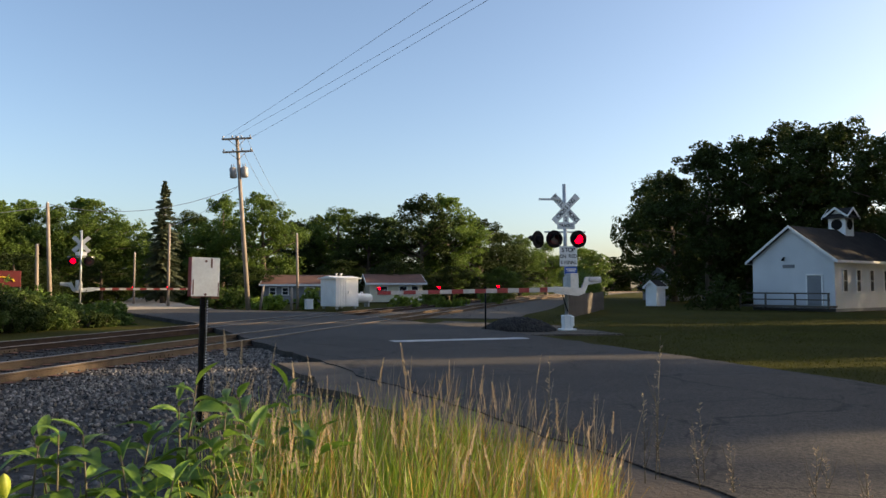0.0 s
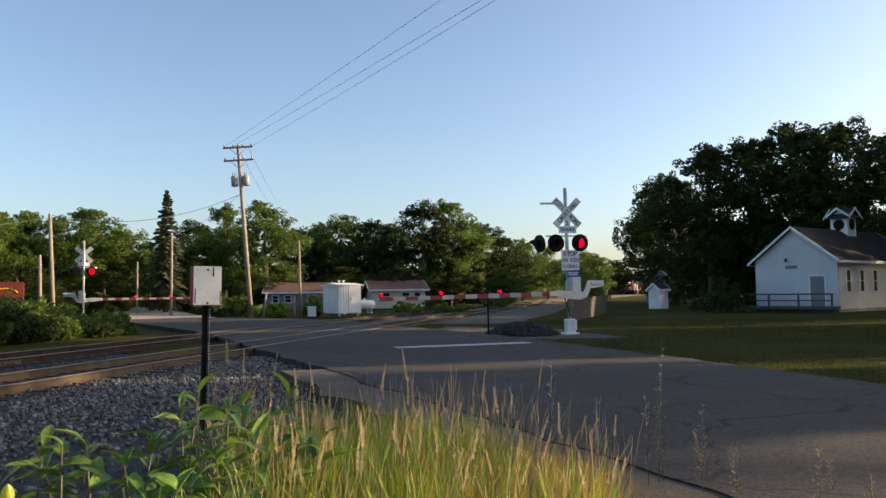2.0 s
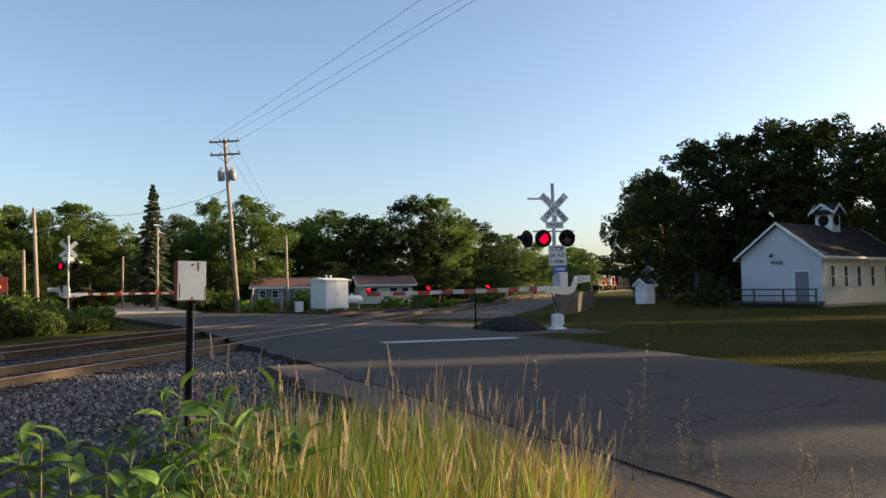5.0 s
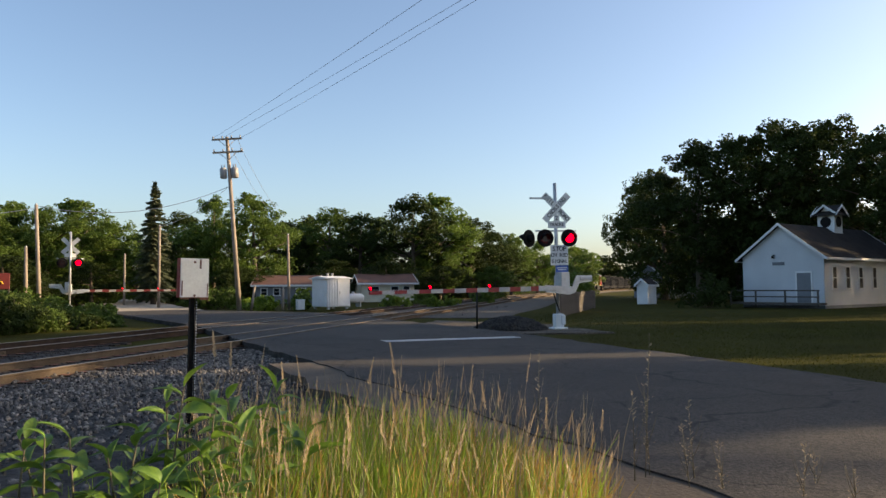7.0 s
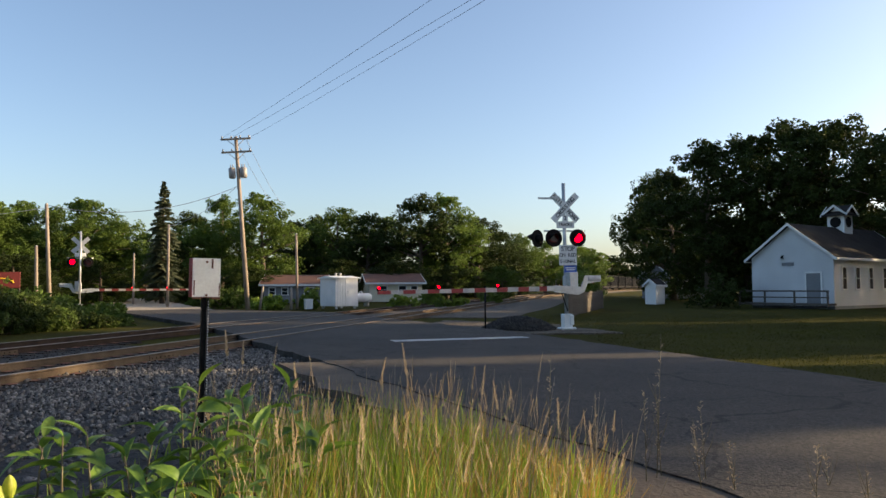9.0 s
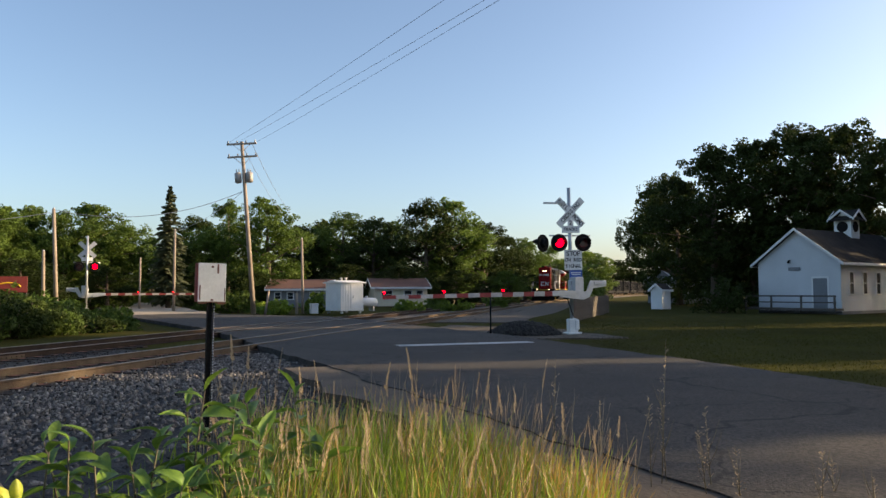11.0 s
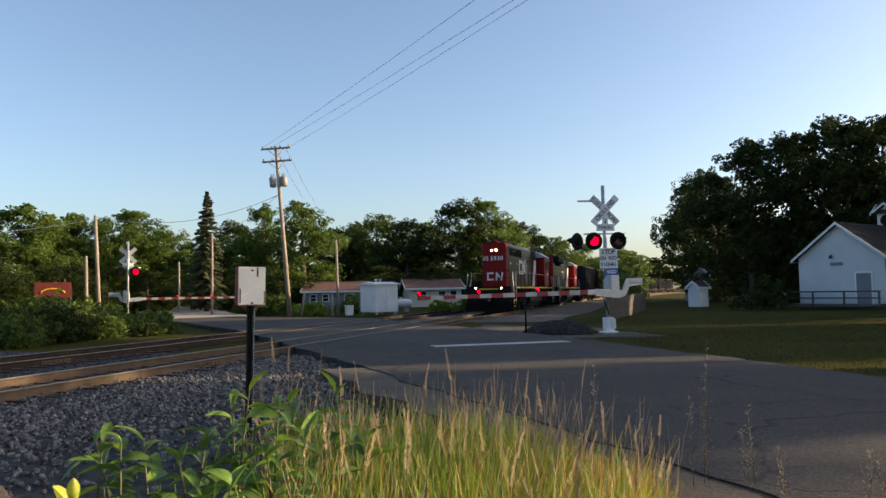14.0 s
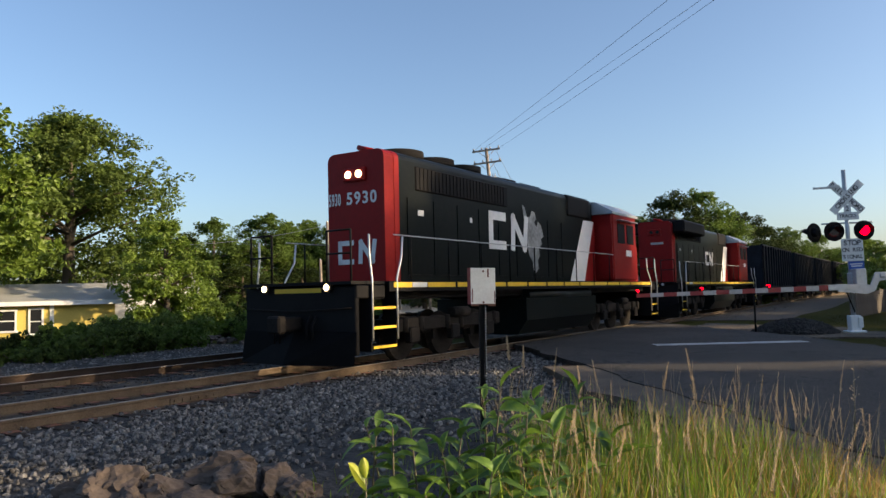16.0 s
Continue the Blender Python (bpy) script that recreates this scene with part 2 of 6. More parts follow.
def bevel(bm, w=0.01, seg=1):
    bmesh.ops.bevel(bm, geom=list(bm.edges), offset=w, segments=seg, affect="EDGES", profile=0.5)
    return bm


def tube(bm, pts, radii, seg=8, cap=True):
    """A round bar along a line of points; radii one number or one a point."""
    pts = [Vector(p) for p in pts]
    if not hasattr(radii, "__len__"):
        radii = [radii] * len(pts)
    rings = []
    for i, p in enumerate(pts):
        d = (pts[min(i + 1, len(pts) - 1)] - pts[max(i - 1, 0)]).normalized()
        a = d.orthogonal().normalized() if abs(d.z) > 0.999 or i == 0 else rings[-1][0].co - pts[i - 1]
        a = (a - d * a.dot(d)).normalized() if a.length else d.orthogonal()
        b = d.cross(a)
        rings.append([bm.verts.new(p + (a * math.cos(k * math.tau / seg) + b * math.sin(k * math.tau / seg)) * radii[i]) for k in range(seg)])
    for r0, r1 in zip(rings, rings[1:]):
        for k in range(seg):
            f = bm.faces.new((r0[k], r0[(k + 1) % seg], r1[(k + 1) % seg], r1[k]))
            f.smooth = True
    if cap:
        bm.faces.new(rings[0][::-1])
        bm.faces.new(rings[-1])
    return bm


def prism(bm, outline, axis, a, b, m=None):
    """Extrudes a 2D outline along axis 0, 1 or 2 from a to b."""
    def at(p, v):
        q = [p[0], p[1]]
        q.insert(axis, v)
        q = Vector(q)
        return m @ q if m else q
    r0, r1 = [bm.verts.new(at(p, a)) for p in outline], [bm.verts.new(at(p, b)) for p in outline]
    k = len(outline)
    for i in range(k):
        bm.faces.new((r0[i], r0[(i + 1) % k], r1[(i + 1) % k], r1[i]))
    bm.faces.new(r0[::-1])
    bm.faces.new(r1)
    bmesh.ops.recalc_face_normals(bm, faces=bm.faces)
    return bm


def mesh_of(name, bm, mat):
    me = bpy.data.meshes.new(name)
    bm.to_mesh(me)
    bm.free()
    me.materials.append(M[mat])
    return me


def part(name, bm, mat, parent=None, label="", at=None):
    ob = new(name, mesh_of(name, bm, mat))
    if parent:
        ob.parent = parent
    if at:
        ob.matrix_basis = at
    if label:
        tagged(ob, label)
    return ob


def thing(name, m, label, category, group="", kind=""):
    ob = new(name)
    ob.empty_display_size = 0.2
    ob.matrix_basis = m
    return tagged(ob, label, category, group, kind)


def cubes(*boxes, bev=0.0, m=None):
    bm = bmesh.new()
    for c, s in boxes:
        box(bm, c, s, m)
    return bevel(bm, bev) if bev else bm


def bar(*pts, r=0.02, seg=8):
    return tube(bmesh.new(), pts, r, seg)


def lettering(word, height, mat, parent, m, name="letter_row", depth=0.004, squeeze=1.0):
    """Raised letters from the built-in font as a mesh, centred on m's origin, in its xy plane."""
    if len(word) > 1:
        top = new("inscription")
        top.parent, top.matrix_basis = parent, m
        span = 0.60 * height * squeeze
        return [lettering(ch, height, mat, top, Matrix.Translation(((k - (len(word) - 1) / 2) * span, 0, 0)), "letter", depth, squeeze) for k, ch in enumerate(word) if ch != " "]
    cu = bpy.data.curves.new(name, "FONT")
    cu.body, cu.size, cu.extrude, cu.align_x, cu.align_y = word, height, depth, "CENTER", "CENTER"
    cu.resolution_u = 3
    cu.offset = 0.022 * height
    tmp = bpy.data.objects.new(name, cu)
    scene.collection.objects.link(tmp)
    me = bpy.data.meshes.new_from_object(tmp.evaluated_get(bpy.context.evaluated_depsgraph_get()))
    bpy.data.objects.remove(tmp)
    bpy.data.curves.remove(cu)
    me.materials.clear()
    me.materials.append(M[mat])
    ob = new(name, me)
    ob.parent = parent
    ob.matrix_basis = m @ Matrix.Diagonal((squeeze, 1, 1, 1))
    return ob


# ---- the plan ----
TRACK_AZ = radians(13.345)
UX, UY = math.sin(TRACK_AZ), math.cos(TRACK_AZ)
ROAD_AZ = radians(26)


def track_n(u):
    """Sideways place of the near track's middle: straight, then bending away."""
    return 10.437 - (0.00043 * (u - 80) ** 2 if u > 80 else 0)


def tw(u, n, z=0.0):
    """World place of a point u along and n across the straight of the track."""
    return Vector((UX * u - UY * n, UY * u + UX * n, z))


def rw(m, l, z=0.0):
    """World place of a point m across and l along the road."""
    return Vector((math.cos(ROAD_AZ) * m - math.sin(ROAD_AZ) * l, math.sin(ROAD_AZ) * m + math.cos(ROAD_AZ) * l, z))


def slab(name, pts, z, thick, mat, label, rough_edge=0.0, seed=1, step=0.6):
    """A flat sheet with thickness on a polygon, its edge broken up."""
    rnd = random.Random(seed)
    line = []
    for i, p in enumerate(pts):
        q = pts[(i + 1) % len(pts)]
        k = max(1, int((q - p).length / step)) if rough_edge else 1
        for j in range(k):
            w = p.lerp(q, j / k)
            line.append(w + Vector((rnd.uniform(-1, 1), rnd.uniform(-1, 1), 0)) * rough_edge)
    bm = bmesh.new()
    top = [bm.verts.new((p.x, p.y, z)) for p in line]
    low = [bm.verts.new((p.x, p.y, z - thick)) for p in line]
    bm.faces.new(top)
    for i in range(len(line)):
        bm.faces.new((top[i], low[i], low[(i + 1) % len(line)], top[(i + 1) % len(line)]))
    bmesh.ops.recalc_face_normals(bm, faces=bm.faces)
    return tagged(part(name, bm, mat), label, name.split("_")[0], kind="structure")


# ground: one sheet to the horizon
def build_ground():
    bm = bmesh.new()
    rings, n = [], 96
    for r in (0.0, 2, 4, 7, 11, 16, 24, 36, 55, 80, 120, 200, 400, 900, 2500):
        ring = []
        for k in range(n):
            a = k * math.tau / n
            x, y = r * math.sin(a), 20 + r * math.cos(a)
            h = noise.noise(Vector((x * 0.12, y * 0.12, 0))) * 0.025 * min(1, r / 10)
            ring.append(bm.verts.new((x, y, -0.2 + h)))
        rings.append(ring)
    for r0, r1 in zip(rings, rings[1:]):
        for k in range(n):
            bm.faces.new((r0[k], r0[(k + 1) % n], r1[(k + 1) % n], r1[k]))
    bmesh.ops.remove_doubles(bm, verts=bm.verts, dist=0.001)
    bmesh.ops.recalc_face_normals(bm, faces=bm.faces)
    for f in bm.faces:
        f.smooth = True
        if f.normal.z < 0:
            f.normal_flip()
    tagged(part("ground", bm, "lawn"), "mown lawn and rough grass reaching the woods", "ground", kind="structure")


build_ground()
slab("road", [rw(4.1, -40), rw(10.4, -40), rw(10.5, 6), rw(11.2, 11), rw(12.3, 20), rw(12.6, 38), rw(12.4, 41), rw(6, 52), rw(1.5, 50), rw(4.1, 30)], -0.03, 0.2, "asphalt",
     "dark worn asphalt road over the railway crossing", 0.09, 3, 0.5)
slab("road_shoulder", [rw(3.5, -40), rw(4.3, -40), rw(4.3, 14), rw(3.2, 14)], -0.046, 0.2, "dirt", "strip of bare dirt and gravel beside the road", 0.15, 4)
slab("gravel_street", [rw(0.6, 47), rw(7.6, 47), rw(8.0, 130), rw(0.6, 130)], -0.045, 0.1, "gravel_road", "pale sunlit gravel street beyond the tracks", 0.2, 5, 1.0)


slab("gravel_apron", [Vector((0.9, 23.6, 0)), Vector((6.2, 24.6, 0)), Vector((5.6, 25.6, 0)), Vector((4.4, 30.5, 0)), Vector((0.2, 34.0, 0)), Vector((-1.4, 27.0, 0))], -0.15, 0.1, "gravel_dark", "brown gravel and dirt round the signal and the stone heap", 0.25, 6)


# ---- railway ----
def sweep(bm, outline, path):
    """Carries an (across, up) outline along a path of (place, sideways)."""
    rings = [[bm.verts.new(p + side * o[0] + Vector((0, 0, o[1]))) for o in outline] for p, side in path]
    k = len(outline)
    for r0, r1 in zip(rings, rings[1:]):
        for i in range(k):
            bm.faces.new((r0[i], r0[(i + 1) % k], r1[(i + 1) % k], r1[i]))
    bm.faces.new(rings[0][::-1])
    bm.faces.new(rings[-1])
    bmesh.ops.recalc_face_normals(bm, faces=bm.faces)


def line_at(shift, stations):
    out = []
    for u in stations:
        d = tw(u + 0.5, track_n(u + 0.5)) - tw(u - 0.5, track_n(u - 0.5))
        side = Vector((-d.y, d.x, 0)).normalized()
        out.append((tw(u, track_n(u)) + side * shift, side))
    return out


STATIONS = [-70, -40, -20, 0, 20, 40, 60, 80] + list(range(95, 410, 15))
WEB = [(-0.07, -0.18), (0.07, -0.18), (0.07, -0.168), (0.012, -0.15), (0.012, -0.045), (0.034, -0.035), (0.036, -0.006), (-0.036, -0.006), (-0.034, -0.035), (-0.012, -0.045), (-0.012, -0.15), (-0.07, -0.168)]
HEAD = [(-0.036, -0.006), (0.036, -0.006), (0.033, 0.0), (-0.033, 0.0)]
TRACK_GAP = 4.2


def build_track(shift, label):
    top = thing("railway_track", pose(0, 0, 0), label, "railway track", "parallel railway tracks", "structure")
    for side in (-0.7525, 0.7525):
        bm = bmesh.new()
        sweep(bm, WEB, line_at(shift + side, STATIONS))
        rail = part("rail", bm, "rail_shaded_rust" if shift else "rail", top, "rusty steel rail, darker rust with shade painted in" if shift else "rusty brown steel rail")
        bm = bmesh.new()
        sweep(bm, HEAD, line_at(shift + side, STATIONS))
        part("rail_head", bm, "rail_head", rail, "worn bright running surface")
    # joint bars with bolts on the near rail's outer web
    for u in (-6.5, 0.4, 7.3, 14.2):
        for side in (-0.7525,):
            bm = bmesh.new()
            turn = Matrix.Translation(tw(u, track_n(u) + shift + side - 0.018, -0.1)) @ Matrix.Rotation(-TRACK_AZ, 4, "Z")
            box(bm, (0, 0, 0), (0.03, 0.9, 0.09), turn)
            for k in range(6):
                box(bm, (0.02, -0.375 + 0.15 * k, 0), (0.03, 0.035, 0.035), turn)
            part("joint_bar", bm, "rail", top, "bolted joint bar on the rail web")
    return top


tracks = [build_track(0, "near railway track with rusty rails in ballast"), build_track(TRACK_GAP, "far railway track with rusty rails in ballast")]


def build_bed():
    for a, b in ((-70, 17.5), (36.5, 400)):
        st = [u for u in sorted(set(STATIONS + [a, b])) if a <= u <= b]
        if a < 0:
            prof = [(-7.2, -0.21), (-6.6, -0.16), (-2.5, -0.165), (-1.7, -0.17), (5.9, -0.17), (12.2, -0.165), (13.4, -0.21)]
        else:
            prof = [(-5.6, -0.21), (-4.8, -0.165), (-1.9, -0.17), (5.9, -0.17), (6.2, -0.165), (7.0, -0.21)]
        bm = bmesh.new()
        path = line_at(0, st)
        sweep(bm, prof + [(prof[-1][0], -0.7), (prof[0][0], -0.7)], path)
        tagged(part("ballast_bed", bm, "ballast" if a < 0 else "dirt"), "grey crushed stone ballast bed under the tracks", "ballast", kind="structure")


build_bed()


def stone_shapes(rnd, k):
    out = []
    for _ in range(k):
        bm = bmesh.new()
        bmesh.ops.create_icosphere(bm, subdivisions=1, radius=1.0)
        sx, sy, sz = rnd.uniform(0.8, 1.3), rnd.uniform(0.6, 1.0), rnd.uniform(0.5, 0.9)
        co = []
        for v in bm.verts:
            q = v.co * rnd.uniform(0.72, 1.15)
            co.append((q.x * sx, q.y * sy, q.z * sz))
        fa = [[v.index for v in f.verts] for f in bm.faces]
        bm.free()
        out.append((np.array(co), np.array(fa)))
    return out


def scatter(name, spots, shapes, mat, label, category, seed):
    """Many small stones as one sheet of loose stuff; spots are (place, size)."""
    rnd = random.Random(seed)
    vs, fs, base = [], [], 0
    for p, s in spots:
        co, fa = shapes[rnd.randrange(len(shapes))]
        e = np.array(Euler((rnd.uniform(0, 6), rnd.uniform(0, 6), rnd.uniform(0, 6))).to_matrix())
        vs.append((co * s) @ e.T + np.array(p))
        fs.append(fa + base)
        base += len(co)
    me = bpy.data.meshes.new(name)
    me.from_pydata(np.concatenate(vs).tolist(), [], np.concatenate(fs).tolist())
    me.materials.append(M[mat])
    return tagged(new(name, me), label, category, kind="stuff")


def bed_height(n):
    prof = [(3.29, -0.21), (3.89, -0.16), (7.99, -0.165), (8.79, -0.17), (22.6, -0.165), (23.8, -0.21)]
    for (a, za), (b, zb) in zip(prof, prof[1:]):
        if a <= n <= b:
            return za + (zb - za) * (n - a) / (b - a)
    return -0.2


def build_stones():
    rnd = random.Random(11)
    shapes = stone_shapes(rnd, 14)
    spots = []
    while len(spots) < 15000:
        u, n = rnd.uniform(-9, 17), rnd.triangular(3.6, 9.9, 8.0)
        p = tw(u, n)
        m = math.cos(ROAD_AZ) * p.x + math.sin(ROAD_AZ) * p.y
        if m > (3.6 if u < 5 else 4.0) + rnd.uniform(-0.3, 0.2) or rnd.random() < (5.2 - n) * 0.6:
            continue
        spots.append(((p.x, p.y, bed_height(n) + rnd.uniform(-0.005, 0.02)), rnd.uniform(0.022, 0.054)))
    dark = []
    for _ in range(11000):
        u, n = rnd.uniform(-12, 17), rnd.uniform(9.9, 21.4)
        p = tw(u, n)
        if math.cos(ROAD_AZ) * p.x + math.sin(ROAD_AZ) * p.y < 3.7:
            (dark if n < 16.2 else spots).append(((p.x, p.y, bed_height(n) + 0.0), rnd.uniform(0.025, 0.05)))
    scatter("ballast_stones", spots, shapes, "stone", "loose grey crushed stones beside the rails", "ballast", 12)
    scatter("ballast_stones", dark, shapes, "ballast", "dark crushed stones between the rails", "ballast", 15)
    # low heap of dark ballast by the signal
    spots = []
    for _ in range(2600):
        a, r = rnd.uniform(0, math.tau), math.sqrt(rnd.random())
        x, y = 2.75 + 1.35 * r * math.cos(a), 26.6 + 1.2 * r * math.sin(a)
        spots.append(((x, y, -0.16 + 0.42 * (1 - r * r) + rnd.uniform(0, 0.05)), rnd.uniform(0.03, 0.065)))
    scatter("ballast_heap", spots, shapes, "ballast", "low heap of dark crushed stone beside the crossing signal", "stone heap", 13)
    bm = bmesh.new()
    rings = [[bm.verts.new((2.75 + 1.4 * r * math.cos(k * math.tau / 20), 26.6 + 1.25 * r * math.sin(k * math.tau / 20), -0.2 + 0.42 * (1 - r * r))) for k in range(20)] for r in (0.05, 0.3, 0.6, 0.85, 1.05)]
    for r0, r1 in zip(rings, rings[1:]):
        for k in range(20):
            bm.faces.new((r0[k], r1[k], r1[(k + 1) % 20], r0[(k + 1) % 20]))
    bm.faces.new(rings[0])
    tagged(part("heap_core", bm, "ballast"), "packed body of the stone heap beside the signal", "stone heap", kind="structure")
    spots = []
    for _ in range(2500):
        u, n = rnd.uniform(36.8, 60), rnd.uniform(7.6, 16.6)
        p = tw(u, n)
        spots.append(((p.x, p.y, -0.2 + rnd.uniform(0, 0.02)), rnd.uniform(0.035, 0.06)))
    scatter("ballast_stones", spots, shapes, "stone", "loose grey crushed stones past the crossing", "ballast", 14)


build_stones()


# ---- crossing signals ----
SHUTTERS = []


def lamp_head(parent, at, lit):
    """A round flashing lamp: deep housing, black disc behind it, hood, lens, and a lit disc on a turning shutter."""
    bm = bmesh.new()
    tube(bm, [(0, 0.16, 0), (0, 0.02, 0)], [0.10, 0.165], 20)
    tube(bm, [(0, 0.03, 0), (0, 0.015, 0)], [0.29, 0.29], 28)
    head = part("lamp_head", bm, "black", parent, "black flashing lamp with round backing disc", at)
    bm = bmesh.new()
    rows = []
    for y, drop in ((0.0, 0.9), (-0.12, 0.75), (-0.30, 0.45)):
        ring = []
        for k in range(13):
            a = math.pi / 2 + (k - 6) / 6 * math.pi * drop * 0.72
            ring.append(bm.verts.new((0.175 * math.cos(a), y, 0.175 * math.sin(a) + y * 0.1)))
        rows.append(ring)
    for r0, r1 in zip(rows, rows[1:]):
        for k in range(12):
            bm.faces.new((r0[k], r0[k + 1], r1[k + 1], r1[k]))
    bmesh.ops.solidify(bm, geom=bm.faces[:], thickness=0.006)
    part("lamp_hood", bm, "black", head, "", pose(0, 0, 0))
    bm = bmesh.new()
    tube(bm, [(0, 0.006, 0), (0, -0.006, 0)], [0.15, 0.15], 20)
    lens = part("lamp_lens", bm, "lamp_red", head, "red lens disc, lit on one face")
    lens.data.materials.append(M["lens_dark"])
    for f in lens.data.polygons:
        f.material_index = 0 if f.normal.y < -0.5 else 1
    if lit is None:
        lens.matrix_basis = pose(0, -0.004, 0, 0, 0, 180)
    else:
        SHUTTERS.append((lens, *lit))
    return head


def crossing_signal(m, label, near):
    s = thing("crossing_signal", m, label, "crossing signal", "crossing signals with gates")
    # local axes: traffic comes from -y; x to the driver's right
    bm = bmesh.new()
    tube(bm, [(0, 0, 0.5), (0, 0, 4.8)], [0.062, 0.058], 14)
    part("mast", bm, "galv", s, "white-grey round steel mast")
    bm = cubes(((0, 0, 0.27), (0.30, 0.26, 0.46)), ((0, 0, 0.03), (0.48, 0.48, 0.06)), ((0.12, -0.12, 0.3), (0.14, 0.1, 0.32)), bev=0.02)
    part("mast_base", bm, "white_paint", s, "cast junction-box base bolted to the ground")
    # crossbuck
    X = 3.98
    for k, ang in enumerate((45, -45)):
        y = -0.085 - 0.012 * k
        t = Matrix.Translation((0, y, X)) @ Matrix.Rotation(radians(ang), 4, "Y")
        bm = cubes(((0, 0, 0), (1.22, 0.008, 0.228)), m=t)
        blade = part("crossbuck_blade", bm, "white_paint" if near else "galv", s, "white blade of the crossbuck" if near else "grey back of a crossbuck blade")
        if near:
            f = t @ pose(0, -0.006, 0, 90)
            if k:
                lettering("CROSSING", 0.19, "letter_black", blade, f, squeeze=0.95, depth=0.001)
            else:
                for dx, w in ((-0.36, "RAIL"), (0.36, "ROAD")):
                    lettering(w, 0.19, "letter_black", blade, f @ Matrix.Translation((dx, 0, 0)), depth=0.001)
    bm = cubes(((0, -0.09, 3.42), (0.62, 0.008, 0.23)), ((0, -0.088, 3.63), (0.2, 0.008, 0.24)))
    tr = part("tracks_sign", bm, "white_paint", s, "white plate under the crossbuck")
    if near:
        lettering("TRACKS", 0.14, "letter_black", tr, pose(0, -0.096, 3.42, 90), depth=0.001)
        lettering("2", 0.2, "letter_black", tr, pose(0, -0.094, 3.63, 90), depth=0.001)
    # lamp bar and lamps
    bm = bar((-0.72, 0, 3.22), (0.72, 0, 3.22), r=0.025)
    part("lamp_bar", bm, "galv", s)
    for x, lit in ((-0.42, (False, 0.22, 1.14)), (0.42, (True, 0.22, 1.14))):
        lamp_head(s, pose(x, -0.12, 2.98), lit if near else None)
    if near:
        lamp_head(s, pose(-0.92, 0.12, 2.98, 0, 0, -152), None)
        bm = bmesh.new()
        tube(bm, [(-0.905, 0.088, 2.98), (-0.902, 0.083, 2.98)], [0.27, 0.27], 28)
        part("disc_back", bm, "grime", s, "dark back of the side lamp disc")
    else:
        for x, lit in ((-0.42, (False, 0.33, 1.315)), (0.42, (True, 0.33, 1.315))):
            lamp_head(s, pose(x, 0.12, 2.98, 0, 0, 180), lit)
    # stop sign plate, blue plate
    if near:
        bm = cubes(((0.06, -0.09, 2.42), (0.62, 0.008, 0.66)), bev=0.003)
        st = part("stop_sign", bm, "white_paint", s, "white sign reading stop on red signal")
        for k, w in enumerate(("STOP", "ON RED", "SIGNAL")):
            lettering(w, (0.21, 0.16, 0.16)[k], "letter_black", st, pose(0.06, -0.097, 2.62 - 0.205 * k, 90), depth=0.001)
        bm = cubes(((0.14, -0.09, 1.96), (0.44, 0.008, 0.24)))
        bl = part("number_plate", bm, "sign_blue", s, "small blue information plate")
        part("plate_text", cubes(((0.14, -0.096, 2.0), (0.36, 0.003, 0.03)), ((0.14, -0.096, 1.94), (0.3, 0.003, 0.03))), "letter_white", bl)
        bm = cubes(((-0.55, -0.1, 4.28), (0.75, 0.06, 0.06)), ((-0.35, -0.1, 4.32), (0.3, 0.1, 0.05)))
        part("side_bracket", bm, "galv", s, "short grey bracket arm near the mast top")
    # gate mechanism, arm supports, counterweight
    turn = pose(0, 0, 0, 0, 0, 12 if near else 0)
    bm = cubes(((0.1, -0.18, 1.55), (0.34, 0.3, 0.62)), ((0.0, -0.05, 1.5), (0.2, 0.2, 0.5)), bev=0.02)
    part("gate_mechanism", bm, "galv", s, "grey gate drive housing", turn)
    outline = [(-0.75, 1.22), (0.15, 1.12), (0.4, 1.2), (0.55, 1.48), (1.08, 1.54), (1.08, 1.74), (0.46, 1.74), (0.28, 1.38), (-0.75, 1.44)]
    bm = bmesh.new()
    prism(bm, outline, 1, -0.45, -0.41)
    part("counterweight_arm", bm, "galv", s, "grey curved arm with counterweight", turn)
    bm = cubes(((0.82, -0.43, 1.64), (0.5, 0.10, 0.13)), bev=0.02)
    part("counterweight", bm, "galv", s, "", turn)
    # the arm itself, lowered over the lane
    arm = part("gate_arm", cubes(((-0.7, -0.43, 1.34), (0.7, 0.06, 0.16)), bev=0.01), "galv", s, "lowered gate arm with red and white stripes", turn)
    L0, L1, k = 0.95, 6.75, 15
    for i in range(k):
        a, b = L0 + (L1 - L0) * i / k, L0 + (L1 - L0) * (i + 1) / k
        h = 0.15 - 0.05 * i / k
        # the far arm's shade is put into darker, greyer stripe colours
        part("arm_stripe", cubes((((-(a + b) / 2), -0.43, 1.34), (b - a, 0.05, h))), ("arm_red" if i % 2 == 0 else "arm_white") if near else ("shaded_red" if i % 2 == 0 else "insulator"), arm)
    for d in (6.72, 4.85, 2.85):
        lam = part("arm_lamp", cubes(((-d, -0.43, 1.44), (0.1, 0.08, 0.09)), bev=0.01), "black", arm, "small lamp on the gate arm")
        for y in (-0.475, -0.385):
            bm = bmesh.new()
            tube(bm, [(-d, y, 1.465), (-d, y + (0.012 if y > -0.43 else -0.012), 1.465)], [0.036, 0.036], 12)
            part("arm_lens", bm, "lamp_red", lam, "glowing red lens")
    bm = bar((0.0, -0.1, 0.6), (-0.35, -0.4, 1.28), r=0.02)
    part("brace", bm, "black", s)
    return s


